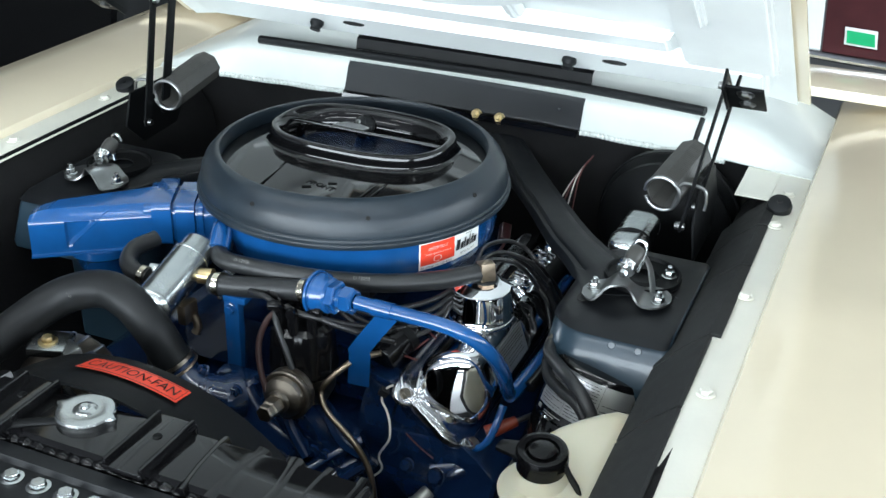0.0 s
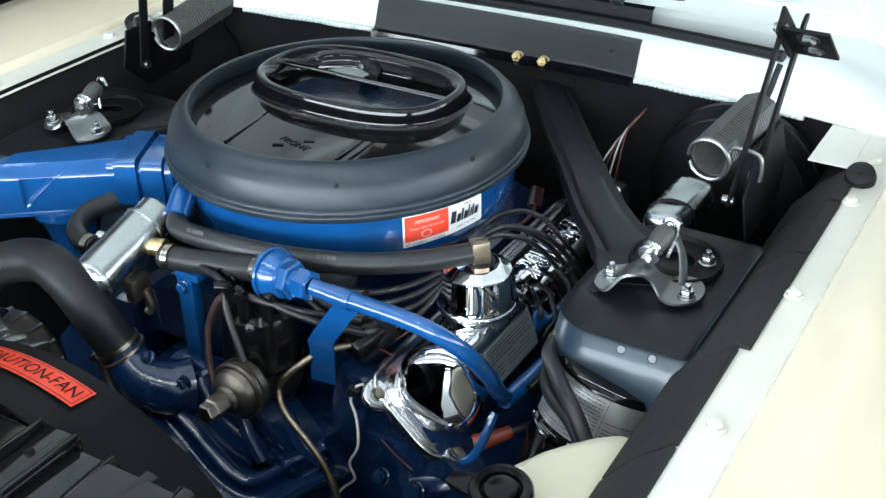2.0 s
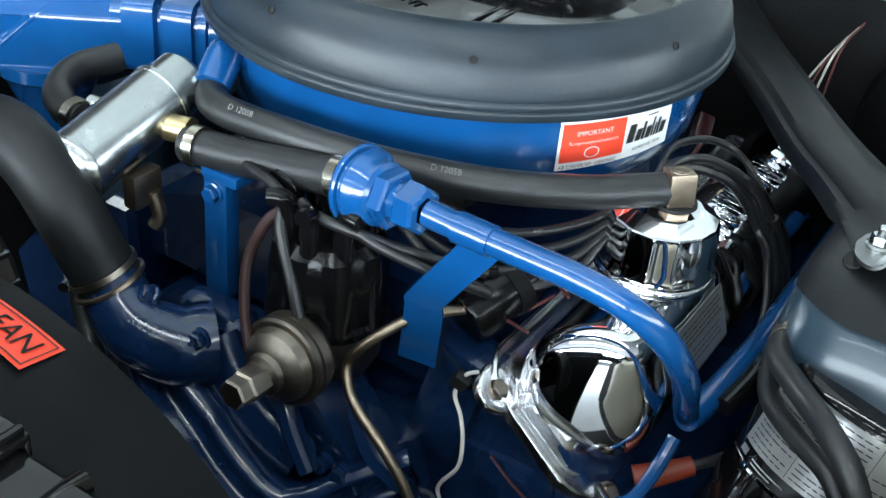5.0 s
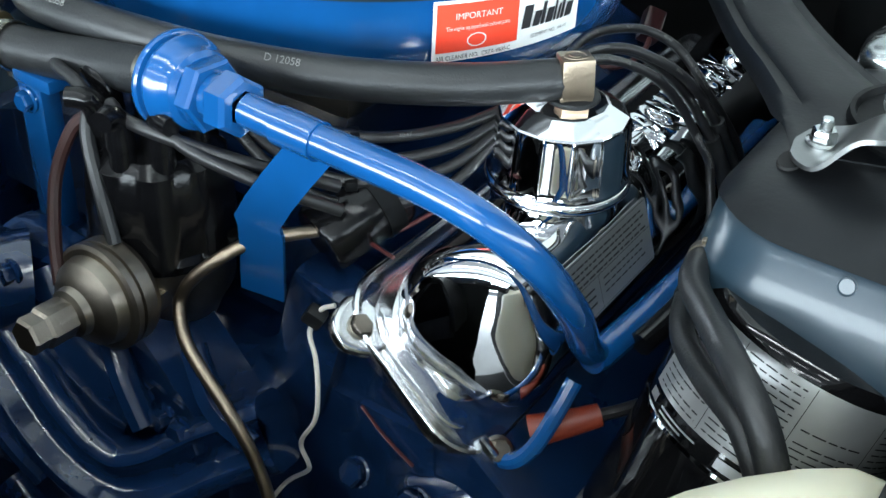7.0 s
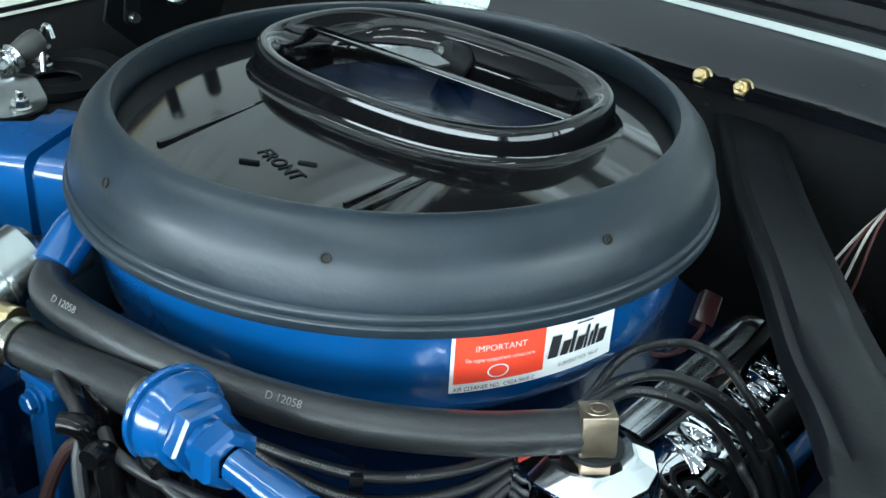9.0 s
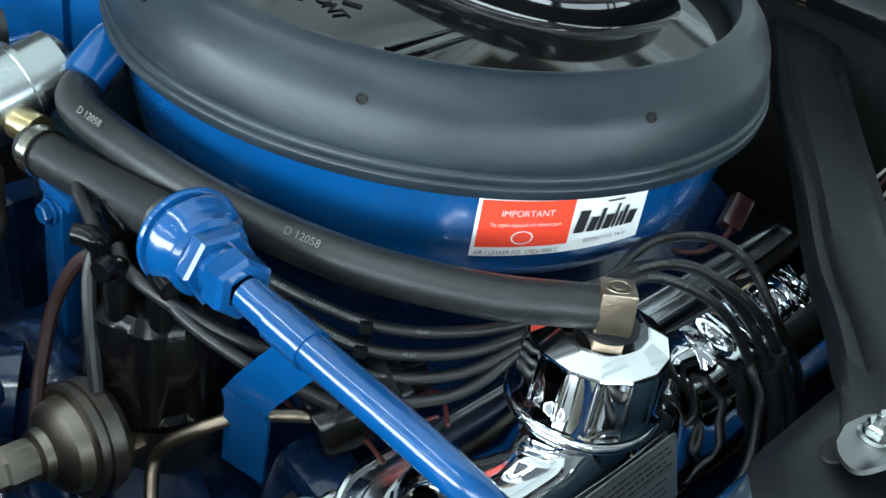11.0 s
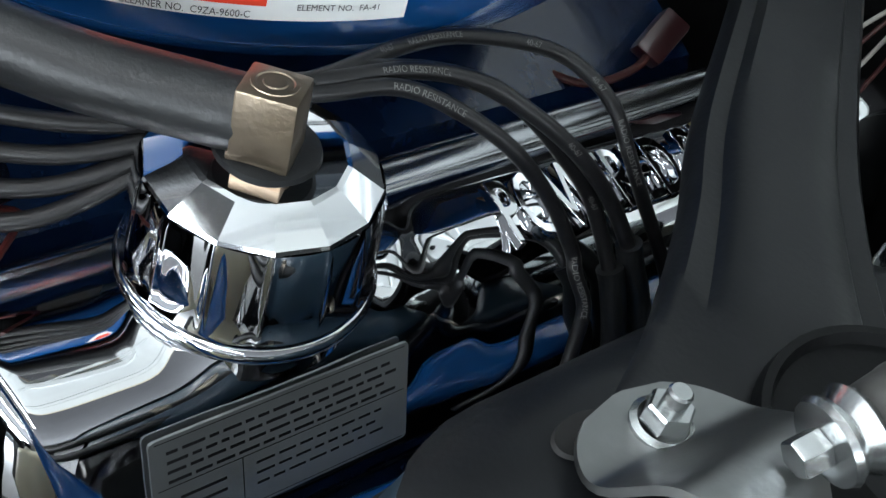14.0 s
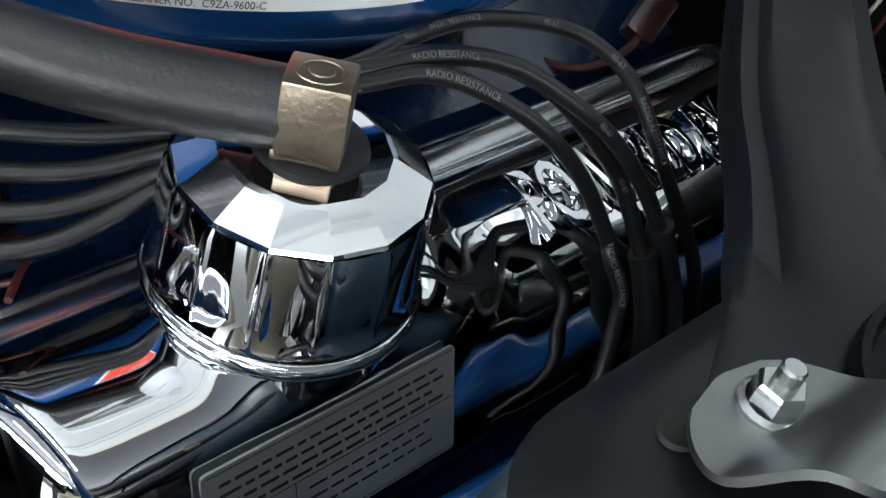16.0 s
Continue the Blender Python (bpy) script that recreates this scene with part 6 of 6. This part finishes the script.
thing("connector_lead", pipe([(0.150, 0.235, 0.785), (0.158, 0.212, 0.775), (0.150, 0.185, 0.765), (0.12, 0.17, 0.76)], 0.0025, n=6, seg=8), M_REDW, "red twin lead to the connector", "wire")

# ---- fan shroud and radiator ----
shroud = empty("fan_shroud", (MID, -0.5, 0.6), "matt black moulded fan shroud with an orange warning label", "fan shroud")
SC = Vector((-0.060, -0.52, 0.575))


def shr(a, r, y):
    return (SC.x + r * math.sin(radians(a)), y, SC.z + r * math.cos(radians(a)))


rows = []
for a in range(-80, 81, 5):
    rows.append([shr(a, 0.316, -0.550), shr(a, 0.315, -0.535), shr(a, 0.308, -0.512), shr(a, 0.300, -0.470), shr(a, 0.296, -0.455), shr(a, 0.288, -0.453)])
part("moulding", sheet(rows, 0.004), M_SATIN, shroud, smooth=60)


def on_shroud(u, v, lift):
    """u -1..1 along the label, v 0..1 from front to rear."""
    a = 4 + 13.0 * u
    p = Vector(shr(a, 0.3085 - 0.008 * v + lift, -0.508 + 0.034 * v))
    return p


warn = part("warning_label", sheet([[on_shroud(-1 + 2 * k / 24, v, 0.0015) for k in range(25)] for v in (0, 1)]), M_RED, shroud, "orange-red warning label", smooth=0)
tx = words("warning", "CAUTION-FAN", 0.024, Matrix.Identity(4), M_INK, warn, 0.0001, 0.84)
for vv in tx.data.vertices:
    vv.co = on_shroud(vv.co.x / 0.076, 0.5 + vv.co.y / 0.034, 0.0024)
edge = bmesh.new()
for u0, v0, u1, v1 in ((-0.97, 0.08, 0.97, 0.11), (-0.97, 0.89, 0.97, 0.92)):
    for k in range(24):
        a, b = u0 + (u1 - u0) * k / 24, u0 + (u1 - u0) * (k + 1) / 24
        edge.faces.new([edge.verts.new(on_shroud(u, v, 0.0023)) for u, v in ((a, v0), (b, v0), (b, v1), (a, v1))])
for u in (-0.97, 0.955):
    edge.faces.new([edge.verts.new(on_shroud(uu, v, 0.0023)) for uu, v in ((u, 0.08), (u + 0.012, 0.08), (u + 0.012, 0.92), (u, 0.92))])
part("label_border", edge, M_INK, warn, smooth=0)

rad = empty("radiator", (MID, -0.62, 0.4), "gloss black radiator with ribbed top tank", "radiator")
part("core", box(MID, -0.595, 0.55, 0.66, 0.06, 0.56, 0.004), M_SATIN, rad)
part("top_tank", box(MID, -0.592, 0.850, 0.66, 0.085, 0.058, 0.012, None, 3), M_GLOSS, rad, "gloss black top tank")
for k in range(17):
    x = MID - 0.31 + 0.62 * k / 16 + 0.005 * math.sin(k * 5.1)
    if abs(x + 0.030) < 0.060 or abs(x - 0.064) < 0.034 or abs(x + 0.117) < 0.034:
        continue
    w = 0.008 + 0.004 * (k % 3)
    part("tank_rib", loft([[(x + a * w + 0.004 * math.sin(k * 2.3 + y * 40), y, z) for a, z in ((-0.9, 0.870), (-0.5, 0.8775 + 0.002 * (k % 2)), (0.0, 0.8795), (0.5, 0.8775 + 0.002 * ((k + 1) % 2)), (0.9, 0.870), (0.0, 0.86))] for y in (-0.640, -0.634, -0.60, -0.56, -0.550, -0.546)]), M_GLOSS, rad, smooth=60)
part("tank_lip", pipe([(x, -0.635, 0.866 + 0.002 * math.sin(x * 70)) for x in (MID - 0.325 + 0.65 * k / 40 for k in range(41))], 0.0065, n=3, seg=10, wob=0.3), M_GLOSS, rad, "lumpy gloss black soldered edge")
part("overflow_pipe", pipe([(-0.150, -0.636, 0.872), (-0.103, -0.628, 0.877), (-0.075, -0.612, 0.878), (-0.052, -0.598, 0.877), (-0.040, -0.588, 0.877)], 0.006, n=6, seg=12), M_SATIN, rad, "black overflow pipe")
part("tank_seam", box(MID, -0.592, 0.822, 0.67, 0.098, 0.008, 0.002), M_GLOSS, rad)
RC = Matrix.Translation((-0.034, -0.580, 0.868)) @ Matrix.Diagonal((1.04, 1.04, 1, 1))
part("filler_neck", lathe([(0.024, 0), (0.024, 0.012), (0.027, 0.015)], RC, 32), M_GLOSS, rad)
rc = sub_thing("radiator_cap", (-0.024, -0.59, 0.88), rad, "bright zinc radiator pressure cap with two ears")
part("disc", lathe([(0.030, 0.006), (0.0315, 0.008), (0.0315, 0.018), (0.030, 0.020), (0.024, 0.0215), (0.020, 0.0205), (0.013, 0.0205), (0.011, 0.0225), (0.006, 0.0235), (0.003, 0.022), (0, 0.022)], RC, 128, lambda a, i: 1 + (0.20 * max(0, math.cos(2 * (a - 0.02))) ** 26 if i <= 3 else 0)), M_ZINC, rc, "embossed zinc disc")
part("rivet", lathe([(0, 0.022), (0.005, 0.022), (0.004, 0.026), (0, 0.026)], RC, 16), M_ZINC, rc)
sup = empty("radiator_support", (MID, -0.68, 0.8), "gloss black radiator support panel with plated bolts", "support panel")
part("panel", loft([[(x, y, z) for y, z in ((-0.640, 0.80), (-0.640, 0.866), (-0.646, 0.872), (-0.664, 0.872), (-0.668, 0.866), (-0.720, 0.866), (-0.80, 0.860), (-0.80, 0.80))] for x in (MID - 0.60, MID + 0.60)]), M_BRACE, sup, smooth=20)
for x in (-0.117, 0.064):
    st = part("strap", box(x, -0.598, 0.883, 0.050, 0.100, 0.006, 0.002), M_GLOSS, sup, "channelled black strap over the tank")
    part("strap_leg", box(x, -0.550, 0.864, 0.050, 0.005, 0.042, 0.002), M_GLOSS, st)
    for off in (-0.022, 0.022):
        part("strap_edge", box(x + off, -0.598, 0.888, 0.005, 0.096, 0.008, 0.002), M_GLOSS, st)
    part("strap_dimple", lathe([(0.0055, 0), (0.005, 0.0012), (0.003, 0.0004), (0, 0.0004)], Matrix.Translation((x, -0.585, 0.886)), 16), M_SATIN, st)
for k in range(5):
    part("support_bolt", hexbolt(Matrix.Translation((-0.079 + 0.0345 * k, -0.686, 0.866)), 0.0085, 0.008, 1.5), M_ZINC, sup, "bright plated bolt")

# ---- alternator and odds at the front left ----
alt = empty("alternator", (-0.20, -0.42, 0.70), "alternator with pulley in front of the engine", "alternator")
part("body", lathe([(0, 0), (0.055, 0), (0.062, 0.008), (0.062, 0.07), (0.05, 0.08), (0, 0.08)], Matrix.Translation((-0.235, -0.345, 0.745)) @ pose(0, 0, 0, 90), 36), M_IRON, alt)
part("ear", box(-0.245, -0.40, 0.815, 0.05, 0.05, 0.012, 0.003, pose(0, 0, 0, 0, 0, 20)), M_ZINC, alt)
part("bolt", hexbolt(Matrix.Translation((-0.245, -0.405, 0.821)), 0.008, 0.009, 1.6), M_CAD, alt)
part("bracket", merge(box(-0.215, -0.400, 0.812, 0.030, 0.022, 0.016, 0.003, pose(0, 0, 0, 12, 0, -25)), box(-0.200, -0.405, 0.795, 0.014, 0.05, 0.03, 0.003, pose(0, 0, 0, 0, 10, -30)), box(-0.185, -0.395, 0.78, 0.010, 0.06, 0.04, 0.003, pose(0, 0, 0, 0, 10, -30))), M_STEEL, alt, "grey cast adjusting bracket")
for k in range(8):
    part("fin", box(-0.235 + 0.060 * math.cos(0.4 * k + 0.2), -0.375, 0.745 + 0.060 * math.sin(0.4 * k + 0.2), 0.006, 0.050, 0.006, 0.001), M_STEEL, alt)
thing("fan_belt", pipe([(-0.20, -0.435, 0.78), (-0.12, -0.435, 0.70), (-0.03, -0.435, 0.60), (0.0, -0.435, 0.52)], 0.008, n=4, seg=8, flat=0.7), M_RUBBER, "black rubber fan belt", "fan belt")
thing("pulley", lathe([(0, 0), (0.075, 0), (0.08, 0.004), (0.07, 0.012), (0.08, 0.02), (0.075, 0.024), (0, 0.024)], Matrix.Translation((MID, -0.425, 0.56)) @ pose(0, 0, 0, 90), 48), M_SATIN, "black water pump pulley", "pulley")
fan = empty("fan", (MID, -0.47, 0.56), "dark grey engine fan at rest", "fan")
for k in range(6):
    a = radians(60 * k + 18)
    part("blade", box(MID + 0.16 * math.cos(a), -0.47, 0.56 + 0.16 * math.sin(a), 0.20, 0.004, 0.07, 0.001, pose(0, 0, 0, 0, -math.degrees(a), 0) @ pose(0, 0, 0, 30)), M_SATIN, fan)
part("hub", lathe([(0, 0), (0.05, 0), (0.05, 0.02), (0, 0.02)], Matrix.Translation((MID, -0.46, 0.56)) @ pose(0, 0, 0, 90), 32), M_STEEL, fan)
for k in range(2):
    thing("battery_cable", pipe([(-0.50, -0.30 - 0.03 * k, 0.83), (-0.44, -0.35 - 0.02 * k, 0.845), (-0.38, -0.38, 0.83), (-0.33, -0.38, 0.79)], 0.006, n=8, seg=10), M_REDW, "red battery cable beside the duct", "cable", "battery cables")

# ---- the rest of the car and what stands behind ----
wind = empty("windscreen", (MID, 0.9, 0.975), "windscreen with bright trim and dark maroon interior behind it", "windscreen")
part("screen_panel", sheet([[(0.548, 0.86, 0.982), (0.86, 0.86, 0.975)], [(0.50, 1.20, 1.30), (0.80, 1.20, 1.30)]], 0.005), M_MAROON, wind, "dark glass with maroon interior")
part("pale_pillar", sheet([[(-0.60, 0.855, 0.984), (0.545, 0.855, 0.984)], [(-0.55, 1.19, 1.30), (0.495, 1.19, 1.30)]], 0.006), M_HOOD, wind, "pale panel")
part("trim", pipe([(0.50, 0.85, 0.978), (0.62, 0.85, 0.972), (0.86, 0.85, 0.965)], 0.008, n=6, seg=10), M_CHROME, wind, "bright trim strip")
st = part("sticker", sheet([[(0.585, 0.868, 0.998), (0.645, 0.868, 0.996)], [(0.580, 0.895, 1.024), (0.640, 0.895, 1.022)]], 0.002), M_PAPER, wind, "green and white sticker")
part("sticker_print", sheet([[(0.589, 0.866, 1.002), (0.641, 0.866, 1.000)], [(0.585, 0.885, 1.0205), (0.636, 0.885, 1.0185)]], 0.001), M_GREEN, st)
thing("car_door", loft([[(MID + 0.87, y, z) for y, z in ((0.72, 0.30), (0.72, 0.93), (1.9, 0.95), (1.9, 0.30))], [(MID + 0.91, y, z) for y, z in ((0.72, 0.30), (0.72, 0.90), (1.9, 0.92), (1.9, 0.30))]]), M_CREAM, "cream-white car door behind the fender", "car door")
thing("scuttle", box(MID, 0.76, 0.955, 1.78, 0.14, 0.02, 0.006), M_CREAM, "cream-white scuttle below the windscreen", "scuttle")
other = empty("parked_car", (-2.6, 1.2, 0.0), "glossy black car parked alongside", "car")
part("body", loft([[(-2.1 - k * 1.7, y, z) for y, z in ((-1.2, 0.3), (-1.25, 0.75), (-0.6, 0.92), (2.6, 0.95), (3.4, 0.8), (3.4, 0.3))] for k in (0, 1)]), M_GLOSS, other, smooth=20)
part("cabin", loft([[(-2.2 - k * 1.5, y, z) for y, z in ((0.2, 0.92), (0.9, 1.38), (2.0, 1.38), (2.7, 0.92))] for k in (0, 1)]), M_GLOSS, other, smooth=20)
for wx in (-2.15, -3.75):
    for wy in (-0.4, 2.4):
        part("wheel", lathe([(0, -0.1), (0.24, -0.1), (0.33, -0.08), (0.335, 0), (0.33, 0.08), (0.24, 0.1), (0, 0.1)], Matrix.Translation((wx, wy, 0.335)) @ pose(0, 0, 0, 0, 90, 0), 32), M_RUBBER, other, "black tyre")
part("pale_plate", sheet([[(-2.09, 0.3, 0.62), (-2.09, 0.75, 0.62)], [(-2.09, 0.3, 0.74), (-2.09, 0.75, 0.74)]], 0.004), M_FOIL, other, "pale panel")
